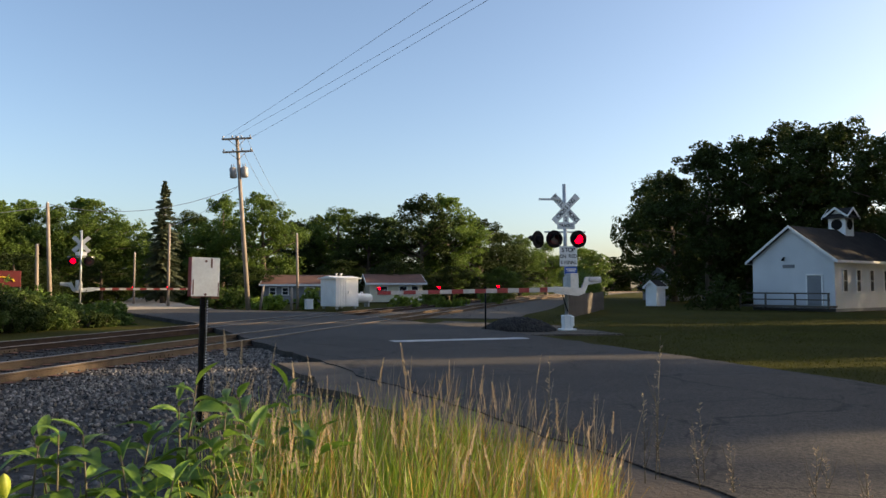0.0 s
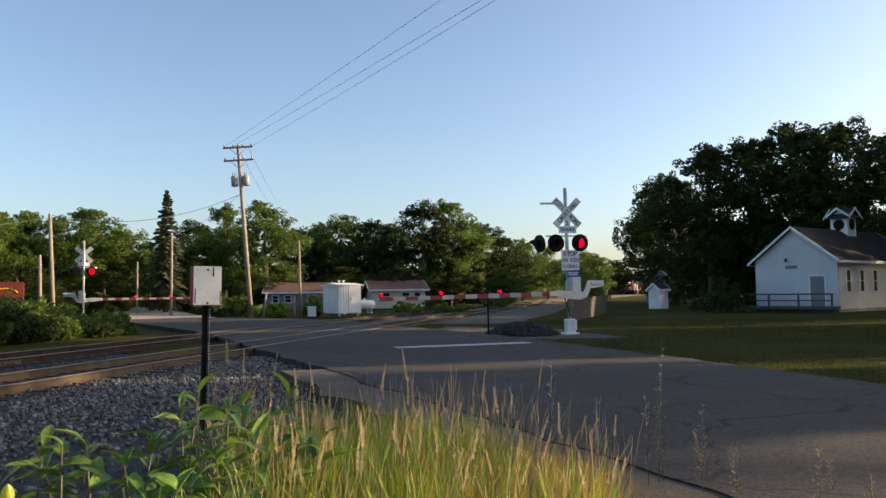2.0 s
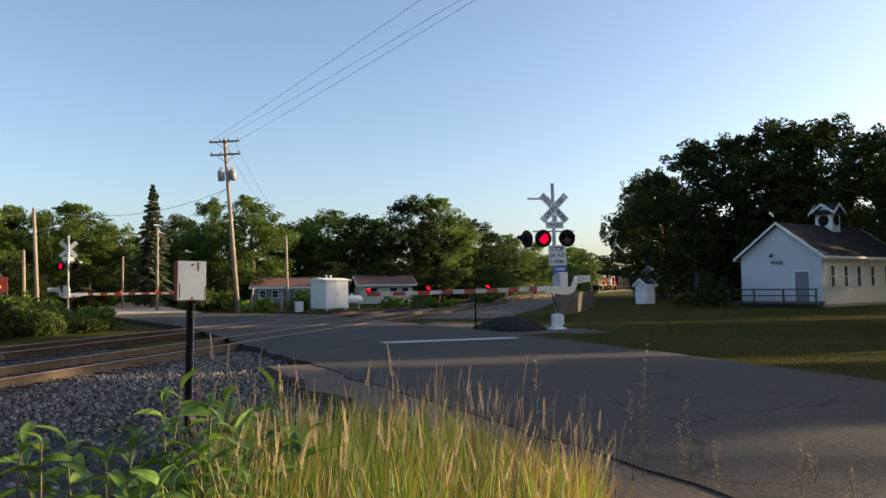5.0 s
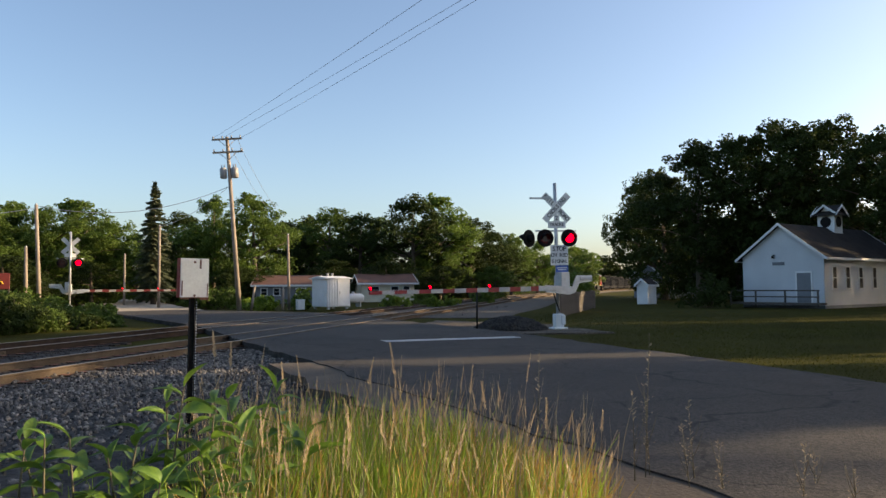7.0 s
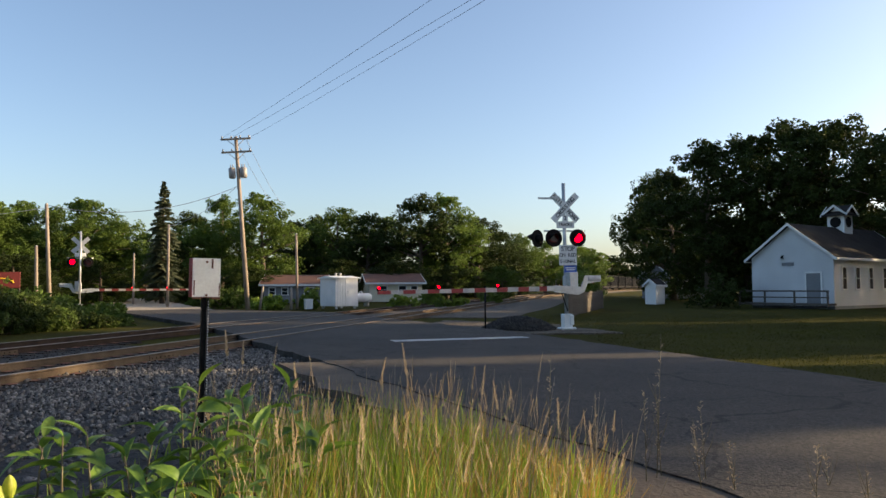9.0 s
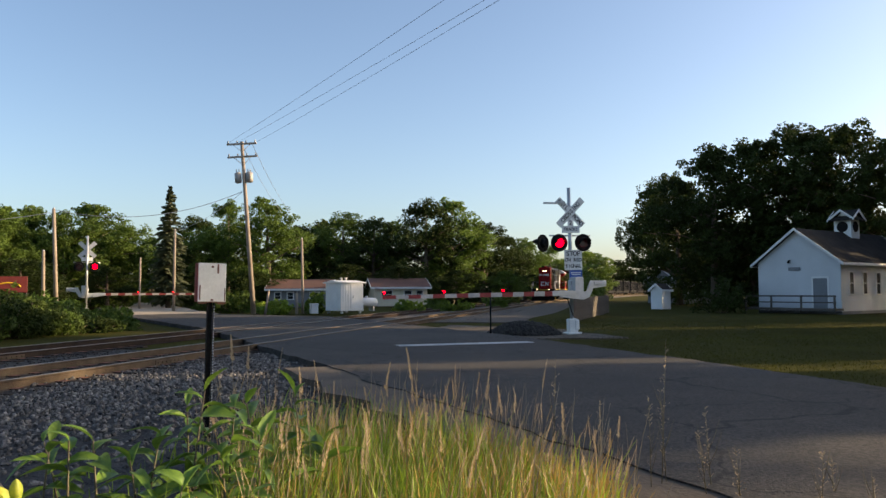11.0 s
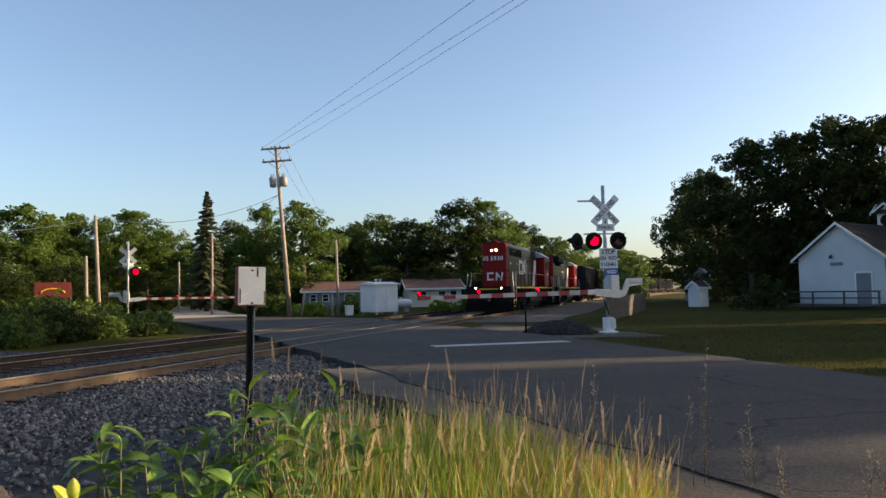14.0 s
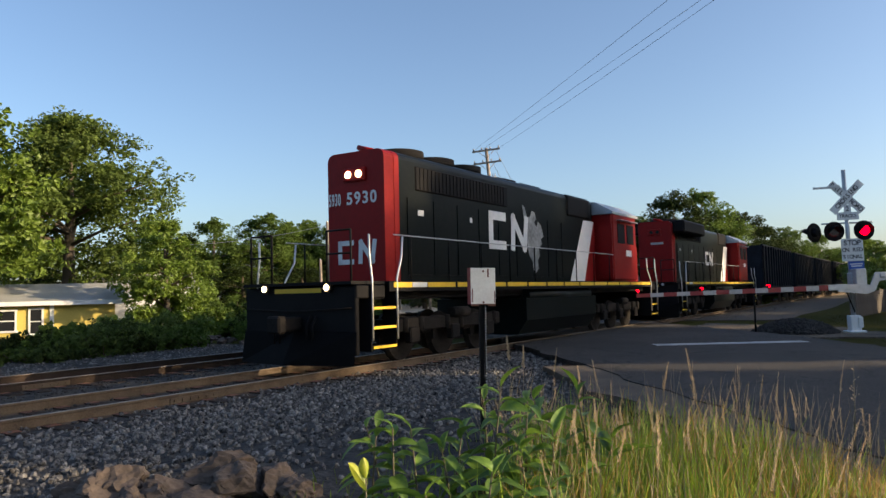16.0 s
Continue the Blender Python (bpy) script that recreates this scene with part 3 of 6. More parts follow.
near_signal = crossing_signal(pose(4.06, 24.0, 0.0, 0, -0.9, 14), "white railway crossing signal with crossbuck, lamps and lowered gate", True)
far_signal = crossing_signal(pose(-21.3, 43.0, -0.06, 0, 0, 206), "railway crossing signal across the tracks, gate lowered", False)


def gate_rest():
    t = thing("gate_post", pose(1.45, 25.0, -0.14), "short black steel post standing in the ballast", "post")
    part("post_shaft", bar((0, 0, 0), (0, 0, 1.5), r=0.03), "black", t)
    part("post_cap", bar((0, 0, 1.5), (0, 0, 1.56), r=0.045), "black", t)


gate_rest()


# ---- roadside marker ----
def marker():
    t = thing("marker_post", pose(-2.62, 7.95, -0.2, 0, 0.8, 33), "white metal panel on a dark perforated steel post, red-edged and rusting", "sign post")
    bm = bmesh.new()
    for c, s in (((0, 0.0, 0.78), (0.05, 0.006, 1.56)), ((-0.034, -0.018, 0.78), (0.006, 0.04, 1.56)), ((0.034, -0.018, 0.78), (0.006, 0.04, 1.56))):
        box(bm, c, s)
    post = part("post", bm, "grime", t, "dark steel channel post with punched holes")
    for k in range(46):
        part("hole", cubes(((0.034, -0.040, 0.1 + k * 0.03), (0.012, 0.006, 0.012))), "galv", post)
    bm = cubes(((0.0, -0.06, 1.71), (0.30, 0.012, 0.42)), bev=0.004)
    pan = part("panel", bm, "panel_white", t, "white painted sheet with rust along its lower edge")
    bm = cubes(((-0.156, -0.01, 1.71), (0.006, 0.11, 0.42)), ((-0.0, 0.045, 1.71), (0.31, 0.006, 0.42)))
    part("red_back", bm, "arm_red", t, "red side of the panel")
    part("rust_edge", cubes(((-0.10, -0.062, 1.490), (0.09, 0.014, 0.022)), ((0.0, -0.062, 1.498), (0.12, 0.014, 0.012)), ((0.105, -0.062, 1.488), (0.09, 0.014, 0.026))), "rust", t, "rusted lower lip")
    part("rust_streak", cubes(((0.06, -0.0675, 1.86), (0.018, 0.003, 0.10)), ((-0.13, -0.0675, 1.60), (0.012, 0.003, 0.16)), ((0.138, -0.0675, 1.58), (0.010, 0.003, 0.14))), "rust", pan, "thin rust streaks on the sheet")
    for z in (1.88, 1.52):
        part("bolt", bar((0, -0.066, z), (0, -0.078, z), r=0.013), "rust", t)


M["panel_white"] = material("panel_white", (0.86, 0.83, 0.75), (0.66, 0.61, 0.53), 0.6, scale=5, fine=40, bump=0.1, mix=0.9)
marker()


# ---- equipment by the tracks ----
def cabinet():
    t = thing("signal_cabinet", pose(-7.1, 50.2, -0.05, 0, 0, 38), "white metal signal equipment cabinet with shallow gabled roof", "equipment cabinet")
    part("body", cubes(((0, 0, 1.1), (1.75, 2.1, 1.9)), bev=0.02), "white_paint", t)
    bm = bmesh.new()
    prism(bm, [(-1.2, 2.02), (1.2, 2.02), (1.2, 2.08), (0, 2.22), (-1.2, 2.08)], 0, -1.02, 1.02)
    part("roof", bm, "white_paint", t)
    d = part("door", cubes(((0.3, -1.07, 1.1), (0.85, 0.04, 1.75)), bev=0.008), "white_paint", t)
    part("handle", cubes(((0.05, -1.11, 1.1), (0.03, 0.05, 0.2))), "galv", d)
    for y in (-0.8, -0.4, 0.0, 0.4, 0.8):
        part("rib", cubes(((0.89, y, 1.1), (0.05, 0.06, 1.85))), "white_paint", t)
    for k in range(5):
        part("rib", cubes(((-0.7 + 0.2 * k, -1.06, 1.1), (0.03, 0.03, 1.85))), "white_paint", t)
    for x, y in ((-0.7, -0.9), (0.7, -0.9), (-0.7, 0.9), (0.7, 0.9)):
        part("foot", cubes(((x, y, 0.05), (0.15, 0.15, 0.14))), "galv", t)
    for x in (-0.25, 0.1):
        v = part("vent", bar((x, 0, 2.15), (x, 0, 2.36), r=0.07), "galv", t)
        part("vent_cap", bar((x, 0, 2.36), (x, 0, 2.4), r=0.12), "galv", v)


cabinet()


def small_box(x, y):
    t = thing("junction_box", pose(x, y, -0.1, 0, 0, 30), "small white metal junction box on the ground", "utility box")
    part("body", cubes(((0, 0, 0.33), (0.5, 0.4, 0.62)), bev=0.03), "white_paint", t)
    part("lid", cubes(((0, 0, 0.67), (0.56, 0.46, 0.07)), bev=0.02), "white_paint", t)


small_box(-9.0, 49.2)


def tank(x, y):
    t = thing("gas_tank", pose(x, y, 0.0, 0, 0, 35), "white horizontal propane tank on two feet", "gas tank")
    pts, rad = [], []
    for k in range(9):
        a = math.pi * k / 8
        pts.append((-math.cos(a) * 0.35 + (0.5 if k > 4 else -0.5 if k < 4 else 0), 0, 0.62))
        rad.append(max(0.02, 0.34 * math.sin(a) ** 0.6))
    bm = bmesh.new()
    tube(bm, pts, rad, 18)
    part("vessel", bm, "white_paint", t)
    part("dome_cover", bar((0, 0, 0.93), (0, 0, 1.08), r=0.11), "white_paint", t)
    for dx in (-0.45, 0.45):
        part("foot", cubes(((dx, 0, 0.18), (0.12, 0.6, 0.36))), "galv", t)


tank(-5.9, 53.0)


def utility_pole():
    x, y = -12.9, 48.6
    t = thing("utility_pole", pose(x, y, -0.1, 0, -4.5, 8), "tall leaning wooden utility pole with two crossarms and transformers", "utility pole")
    bm = bmesh.new()
    tube(bm, [(0, 0, 0), (0, 0, 5.5), (0, 0, 11.6)], [0.17, 0.14, 0.11], 12)
    part("shaft", bm, "wood_pole", t)
    for z, w in ((11.42, 1.95), (10.55, 1.95)):
        arm = part("crossarm", cubes(((0, -0.15, z), (w, 0.1, 0.12)), bev=0.01), "wood_pole", t)
        for k in range(4):
            xk = -w / 2 + 0.1 + k * (w - 0.2) / 3
            part("insulator", bar((xk, -0.15, z + 0.06), (xk, -0.15, z + 0.22), r=0.045), "insulator", arm)
        for sx in (-1, 1):
            part("brace", bar((sx * 0.55, -0.15, z - 0.05), (0, -0.13, z - 0.55), r=0.018), "wood_pole", arm)
    for dx in (-0.38, 0.36):
        bm = bmesh.new()
        tube(bm, [(dx, -0.1, 8.80), (dx, -0.1, 8.85), (dx, -0.1, 9.45), (dx, -0.1, 9.53)], [0.16, 0.23, 0.23, 0.12], 16)
        can = part("transformer", bm, "insulator", t, "grey cylindrical transformer")
        for k in (-0.08, 0.08):
            part("bushing", bar((dx + k, -0.1, 9.51), (dx + k, -0.1, 9.73), r=0.03), "insulator", can)
    return t


utility_pole()


def plain_pole(x, y, h, r, lean, label, name="wooden_pole"):
    t = thing(name, pose(x, y, -0.12, 0, lean, 0), label, "pole")
    bm = bmesh.new()
    tube(bm, [(0, 0, 0), (0, 0, h * 0.5), (0, 0, h)], [r, r * 0.9, r * 0.75], 10)
    part("shaft", bm, "wood_pole", t)
    part("pole_top", bar((0, 0, h), (0, 0, h + 0.08), r=r * 0.5), "galv", t)
    return t


plain_pole(-24.1, 45.0, 6.7, 0.135, -3.0, "weathered wooden pole carrying a service wire")
plain_pole(-25.1, 45.3, 4.1, 0.12, -1.2, "shorter pale wooden pole beside a taller one")
plain_pole(-10.1, 51.0, 5.2, 0.10, -1.2, "slim wooden pole beside the road")
plain_pole(-21.0, 56.0, 6.3, 0.11, 0.0, "slim wooden pole beside the gravel street")
plain_pole(-12.2, 48.9, 1.6, 0.09, 8, "short leaning wooden stay beside the utility pole")
plain_pole(-27.0, 64.0, 4.5, 0.10, 0.0, "pale post with a small lamp beside the gravel street", "lamp_post")
plain_pole(-10.1, 48.9, 1.45, 0.10, 0.0, "stubby wooden post beside the white cabinet", "wooden_post")


def wire(pts_a, pts_b, sag, r=0.016):
    a, b = Vector(pts_a), Vector(pts_b)
    pts = [a.lerp(b, k / 24) - Vector((0, 0, sag * 4 * (k / 24) * (1 - k / 24))) for k in range(25)]
    bm = bmesh.new()
    tube(bm, pts, r, 5)
    tagged(part("overhead_wire", bm, "wire"), "thin overhead electric wire", "wire", "overhead wires")


# ---- trees ----
def leaf_cloud(rnd, centres, per, size, flat=0.6, twigs=True):
    """Small leaf blades strewn round clump centres (place, radius)."""
    vs, fs = [], []
    for c, r in centres:
        for _ in range(per):
            if twigs and _ % 24 == 0:
                hub = Vector((rnd.gauss(0, 1), rnd.gauss(0, 1), rnd.gauss(0.25, 1))).normalized() * r * rnd.uniform(0.5, 1.12)
            d = Vector((rnd.gauss(0, 1), rnd.gauss(0, 1), rnd.gauss(0, 1))).normalized() * r * rnd.uniform(0.45, 1.0) ** 0.6
            if twigs:
                d = hub + d * 0.34
            d.z *= 0.85
            p = Vector(c) + d
            nrm = (d.normalized() * 0.6 + Vector((rnd.gauss(0, 1), rnd.gauss(0, 1), rnd.gauss(0, 0.7) + flat))).normalized()
            a = nrm.orthogonal().normalized()
            a.rotate(Matrix.Rotation(rnd.uniform(0, 6.28), 3, nrm))
            b = nrm.cross(a)
            s = size * rnd.uniform(0.6, 1.35)
            k = len(vs)
            vs += [p - a * s, p + b * s * 0.55 - a * s * 0.1, p + a * s - nrm * s * 0.25, p - b * s * 0.55 - a * s * 0.1]
            fs.append((k, k + 1, k + 2, k + 3))
    return vs, fs


def tree_meshes(seed, mat, slim=1.0, per=95, low=0.16, size=0.17, extra=0):
    """Trunk with limbs, and a crown of many leaves, ten metres high."""
    rnd = random.Random(seed)
    bm = bmesh.new()
    lean = Vector((rnd.uniform(-0.3, 0.3), rnd.uniform(-0.3, 0.3), 0))
    tube(bm, [(0, 0, -0.3), (0, 0, 0.3), lean * 0.3 + Vector((0, 0, 3)), lean * 0.7 + Vector((0, 0, 6)), lean + Vector((0, 0, 8.6))], [0.38, 0.27, 0.2, 0.12, 0.03], 9)
    centres = []
    for k in range(15):
        z0 = rnd.uniform(max(1.8, 12 * low), 6.5)
        a = k * 2.4 + rnd.uniform(-0.4, 0.4)
        reach = (1.2 + 1.8 * math.sin(math.pi * min(1, (z0 - 0.6) / 7.5)) * rnd.uniform(0.75, 1.15)) * slim
        root = lean * (z0 / 9) + Vector((0, 0, z0))
        tip = root + Vector((math.cos(a) * reach, math.sin(a) * reach, rnd.uniform(0.5, 1.8)))
        tube(bm, [root, root.lerp(tip, 0.5) + Vector((0, 0, 0.15)), tip], [0.09, 0.055, 0.015], 5)
        centres.append((tip, rnd.uniform(0.75, 1.15)))
        centres.append((root.lerp(tip, 0.6) + Vector((0, 0, 0.3)), rnd.uniform(0.6, 0.95)))
    for k in range(38 + extra):
        z = rnd.uniform(10 * low, 9.4)
        span = 2.75 * slim * math.sin(math.pi * min(0.97, max(0.12, (z + 0.8) / 10.6))) ** 0.7
        a, r = rnd.uniform(0, math.tau), span * math.sqrt(rnd.uniform(0.15, 1))
        centres.append((Vector((math.cos(a) * r, math.sin(a) * r, z)) + lean * z / 9, rnd.uniform(0.6, 1.05)))
    for k in range(4):
        centres.append((lean + Vector((rnd.uniform(-0.7, 0.7), rnd.uniform(-0.7, 0.7), rnd.uniform(8.6, 9.5))), rnd.uniform(0.45, 0.7)))
    vs, fs = leaf_cloud(rnd, centres, per, size)
    me = bpy.data.meshes.new("crown")
    me.from_pydata(vs, [], fs)
    me.materials.append(M[mat])
    return mesh_of("trunk", bm, "bark"), me


VARIANTS = {
    "leaf": [tree_meshes(s, "leaf", 1.0, 288, 0.05, 0.098, 14) for s in (1, 2, 3, 10)],
    # dark, tall and far crowns carry painted shade in their leaf colour
    "dark": [tree_meshes(s, "leaf_shaded", 1.1, 288, 0.04, 0.098, 14) for s in (4, 5, 6, 11)],
    "oak": [tree_meshes(9, "leaf_oak", 1.15, 384, 0.26, 0.084, 56)],
    "bright": [tree_meshes(s, "leaf_bright", 1.0, 288, 0.03, 0.12) for s in (7, 8)],
    "tall": [tree_meshes(14, "leaf_shaded", 1.1, 288, 0.30, 0.098, 14)],
    "far": [tree_meshes(s, "leaf_shaded", 1.1, 72, 0.04, 0.22) for s in (12, 13)],
}
TREE_LABEL = {"leaf": "tall leafy green deciduous tree at the edge of the woods", "oak": "broad spreading oak tree behind the cottage", "dark": "dense deciduous tree with shade painted into its dark green leaves", "far": "outlying deciduous tree, shade painted into its dark green leaves", "tall": "high-crowned deciduous tree, shade painted into its dark green leaves", "bright": "young tree with bright yellow-green leaves"}


def tree(deg, dist, height, radius, sort, seed):
    rnd = random.Random(seed)
    a = radians(deg)
    trunk, crown = VARIANTS[sort][seed % len(VARIANTS[sort])]
    s, w = height / 10.0, radius / 2.9
    t = thing("tree", Matrix.Translation((math.sin(a) * dist, math.cos(a) * dist, -0.2)) @ Matrix.Rotation(rnd.uniform(0, 6.28), 4, "Z") @ Matrix.Diagonal((w, w, s, 1)),
              TREE_LABEL[sort], "tree", "trees round the crossing")
    for name, me in (("trunk", trunk), ("crown", crown)):
        ob = new(name, me)
        ob.parent = t


TREES = [
    (-31.7, 75, 9.3, 2.2, "leaf"),
    (-30.0, 80, 9.2, 1.9, "leaf"),
    (-27.8, 78, 9.4, 2.4, "leaf"),
    (-25.6, 95, 9.3, 2.3, "leaf"),
    (-23.8, 85, 8.7, 2.4, "leaf"),
    (-22.0, 90, 7.9, 1.6, "leaf"),
    (-19.0, 90, 10.5, 2.3, "dark"),
    (-16.8, 84, 11.7, 2.8, "leaf"),
    (-13.7, 80, 11.7, 2.9, "leaf"),
    (-11.4, 100, 10.4, 2.7, "dark"),
    (-8.3, 100, 12.5, 3.6, "leaf"),
    (-9.9, 110, 12.2, 2.9, "dark"),
    (-5.9, 96, 11.4, 3.0, "dark"),
    (-4.2, 100, 11.2, 2.3, "leaf"),
    (-1.7, 92, 13.2, 3.2, "dark"),
    (0.3, 96, 13.9, 3.3, "leaf"),
    (2.7, 105, 11.5, 3.2, "dark"),
    (4.5, 118, 10.4, 2.7, "dark"),
    (6.0, 135, 11.4, 3.1, "leaf"),
    (8.0, 150, 10.9, 3.4, "leaf"),
    (11.0, 110, 7.6, 2.6, "bright"),
    (11.4, 132, 8.3, 2.3, "leaf"),
    (4.7, 90, 4.2, 1.6, "leaf"),
    (0.7, 85, 4.1, 2.0, "dark"),
    (-3.7, 80, 4.6, 2.2, "dark"),
    (-7.7, 84, 4.7, 2.3, "dark"),
    (-14.9, 75, 3.7, 1.7, "dark"),
    (-18.9, 80, 3.8, 1.8, "dark"),
    (-25.0, 75, 4.1, 1.8, "dark"),
    (-29.2, 68, 3.3, 1.6, "dark"),
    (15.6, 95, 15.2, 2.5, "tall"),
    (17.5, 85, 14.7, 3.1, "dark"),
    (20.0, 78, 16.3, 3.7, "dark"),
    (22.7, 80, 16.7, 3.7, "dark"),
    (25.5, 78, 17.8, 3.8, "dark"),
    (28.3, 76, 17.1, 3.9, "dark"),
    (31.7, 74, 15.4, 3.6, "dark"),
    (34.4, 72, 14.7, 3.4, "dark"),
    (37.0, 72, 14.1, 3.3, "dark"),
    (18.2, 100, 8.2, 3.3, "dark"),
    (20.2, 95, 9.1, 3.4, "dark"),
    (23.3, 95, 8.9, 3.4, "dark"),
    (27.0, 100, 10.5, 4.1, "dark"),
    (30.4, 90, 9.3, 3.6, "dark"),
    (-46.8, 44, 11.9, 3.3, "oak"),
    (-52.8, 38, 10.7, 2.7, "bright"),
    (-40.4, 35, 5.4, 1.35, "bright"),
    (-36.9, 72, 9.2, 2.9, "leaf"),
    (-33.2, 75, 10.0, 3.1, "leaf"),
    (-30.2, 80, 9.9, 2.7, "leaf"),
    (-38.9, 80, 8.6, 2.3, "dark"),
    (-34.8, 62, 4.2, 2.1, "dark"),
    (-30.2, 64, 4.2, 2.2, "dark"),
    (-25.8, 80, 10.3, 3.4, "leaf"),
    (-42.0, 66, 3.9, 2.6, "dark"),
    (-56.4, 50, 12.5, 3.7, "leaf"),
]
for i, row in enumerate(TREES):
    d, dist, h, r, sort = row
    tree(d, dist, h, r * 1.35, sort, i)
# the same woods go on beside the lawn, right of the view, and shade the road
for i, (x, y, h, r) in enumerate([(40, 15.7, 18, 3.0), (36, 16.0, 18, 3.0), (45, 16.2, 20, 3.2), (35, 24.1, 20, 3.1), (46, 26.4, 20, 3.2), (37, 26.5, 20, 4.2), (47, 28.5, 20, 4.2), (36, 30.4, 20, 3.4), (40, 33.6, 18, 2.1),
                                  (38, 41.2, 19, 3.6), (48, 43.5, 19, 4.0), (38, 45.5, 18, 3.4), (50, 49, 18, 4.0), (52, 57, 18, 3.6)]):
    tree(math.degrees(math.atan2(x, y)), math.hypot(x, y), h, r, "dark", 200 + i)
# unseen trees added round behind the camera, to cut skylight and bright reflections
for i in range(22):
    tree(112 + i * 8.6, 58 + (i * 11) % 22, 9 + (i * 3) % 4, 5.5, "far", 230 + i)
# lower growth closes the edge of the woods behind
for i in range(46):
    deg = -62 + i * 2.35
    if not 5.5 < deg < 18.6:
        tree(deg + (i % 3) * 0.4, 112 + (i * 7) % 16, 6.5 + (i * 5) % 4, 5.5, "far", 260 + i)


for i, (deg, dist) in enumerate(((7.5, 300), (9.3, 330), (11, 350), (12.6, 340), (14.2, 360), (18.2, 330), (19.5, 300), (5.5, 280), (13.1, 325), (14.3, 335))):
    tree(deg, dist, 15, 9.0, "far", 330 + i)


def spruce(x, y, h):
    rnd = random.Random(50)
    t = thing("spruce_tree", pose(x, y, -0.2), "tall narrow spruce with drooping branches", "tree")
    bm = bmesh.new()
    tube(bm, [(0, 0, 0), (0, 0, h * 0.5), (0, 0, h)], [0.28, 0.16, 0.02], 8)
    part("trunk", bm, "bark", t)
    vs, fs = [], []
    z = 1.0
    while z < h:
        reach = (2.1 * (1 - z / h) ** 0.68 + 0.06) * rnd.uniform(0.78, 1.12)
        for k in range(13):
            a = rnd.uniform(0, math.tau)
            ln = reach * rnd.uniform(0.5, 1.15)
            lift = rnd.uniform(-0.25, 0.25)
            d = Vector((math.cos(a), math.sin(a), 0))
            side = Vector((-d.y, d.x, 0))
            for j in range(9):
                f = (j + 1) / 9
                p = Vector((0, 0, z + lift)) + d * ln * f + Vector((0, 0, -0.28 * ln * f * f + 0.12 * f))
                w = 0.42 * (1.15 - f) * min(1, reach) + 0.08
                for sgn in (-1, 1):
                    q = len(vs)
                    tip = p + side * sgn * w + d * w * 0.7 + Vector((0, 0, -0.3 * w + rnd.uniform(-0.05, 0.05)))
                    vs += [p, p + d * 0.14, tip, p - Vector((0, 0, 0.2))]
                    fs += [(q, q + 1, q + 2), (q, q + 2, q + 3)]
        z += 0.26 + 0.008 * z
    me = bpy.data.meshes.new("needles")
    me.from_pydata(vs, [], fs)
    me.materials.append(M["needle"])
    new("needles", me).parent = t


spruce(-25.7, 67.2, 11.2)


def bush(x, y, h, r, mat, label, seed, per=70, size=0.10):
    rnd = random.Random(seed)
    t = thing("bush", pose(x, y, -0.2), label, "bush", "bushes")
    bm = bmesh.new()
    centres = []
    for k in range(14):
        a, q = rnd.uniform(0, 6.28), r * math.sqrt(rnd.random())
        top = Vector((math.cos(a) * q, math.sin(a) * q, h * (1 - 0.5 * (q / r) ** 2) * rnd.uniform(0.6, 0.98)))
        tube(bm, [(top.x * 0.3, top.y * 0.3, 0), top], [0.025, 0.008], 4)
        for f in (0.35, 0.7, 0.95):
            centres.append((Vector((top.x * (0.3 + 0.7 * f), top.y * (0.3 + 0.7 * f), top.z * f)), 0.28 * min(h, r) + 0.1))
    part("branch_frame", bm, "bark", t)
    vs, fs = leaf_cloud(rnd, centres, per, size)
    me = bpy.data.meshes.new("foliage")
    me.from_pydata(vs, [], fs)
    me.materials.append(M[mat])
    new("foliage", me).parent = t


for i, (x, y, h, r, mat) in enumerate([(-19.3, 32.5, 1.7, 1.7, "leaf"), (-21.5, 34.5, 2.0, 1.9, "leaf"), (-17.8, 34.0, 1.2, 1.3, "leaf"), (-23.5, 33.0, 1.9, 2.0, "leaf"), (-16.4, 35.5, 0.9, 1.0, "leaf_bright"), (-20.5, 37.5, 1.5, 1.6, "leaf"),
                                      (-26.0, 31.0, 2.0, 2.2, "leaf"), (-22.6, 21.2, 0.9, 1.2, "leaf"), (-21.3, 22.6, 1.0, 1.3, "leaf_bright"), (-20.1, 24.0, 1.1, 1.3, "leaf"), (-19.0, 25.4, 1.1, 1.2, "leaf_bright"), (-28.0, 36.0, 2.4, 2.4, "leaf"), (-21.5, 29.0, 1.3, 1.4, "leaf"),
                                      (-11.8, 50.5, 1.1, 1.0, "grass"), (-12.8, 51.8, 0.9, 1.0, "grass"), (-9.4, 52.2, 1.7, 1.0, "leaf_bright"), (-16.0, 55.0, 1.8, 1.6, "leaf"), (-17.8, 56.0, 1.6, 1.5, "leaf"), (-3.0, 56.0, 0.9, 1.6, "grass"), (0.5, 58.0, 0.8, 1.8, "grass"),
                                      (-1.0, 62.0, 1.6, 0.9, "leaf_bright"), (4.6, 70.0, 1.8, 1.2, "leaf_bright"), (19.3, 52.5, 2.4, 2.2, "leaf_shaded"), (10.0, 53.5, 4.2, 1.6, "leaf_bright")]):
    bush(x, y, h, r, mat, {"leaf": "leafy green wild bush beside the tracks", "leaf_bright": "bright yellow-green wild shrub", "grass": "clump of tall rank weeds and grass", "leaf_shaded": "shrub with shade painted into its dark green leaves"}[mat], 300 + i)


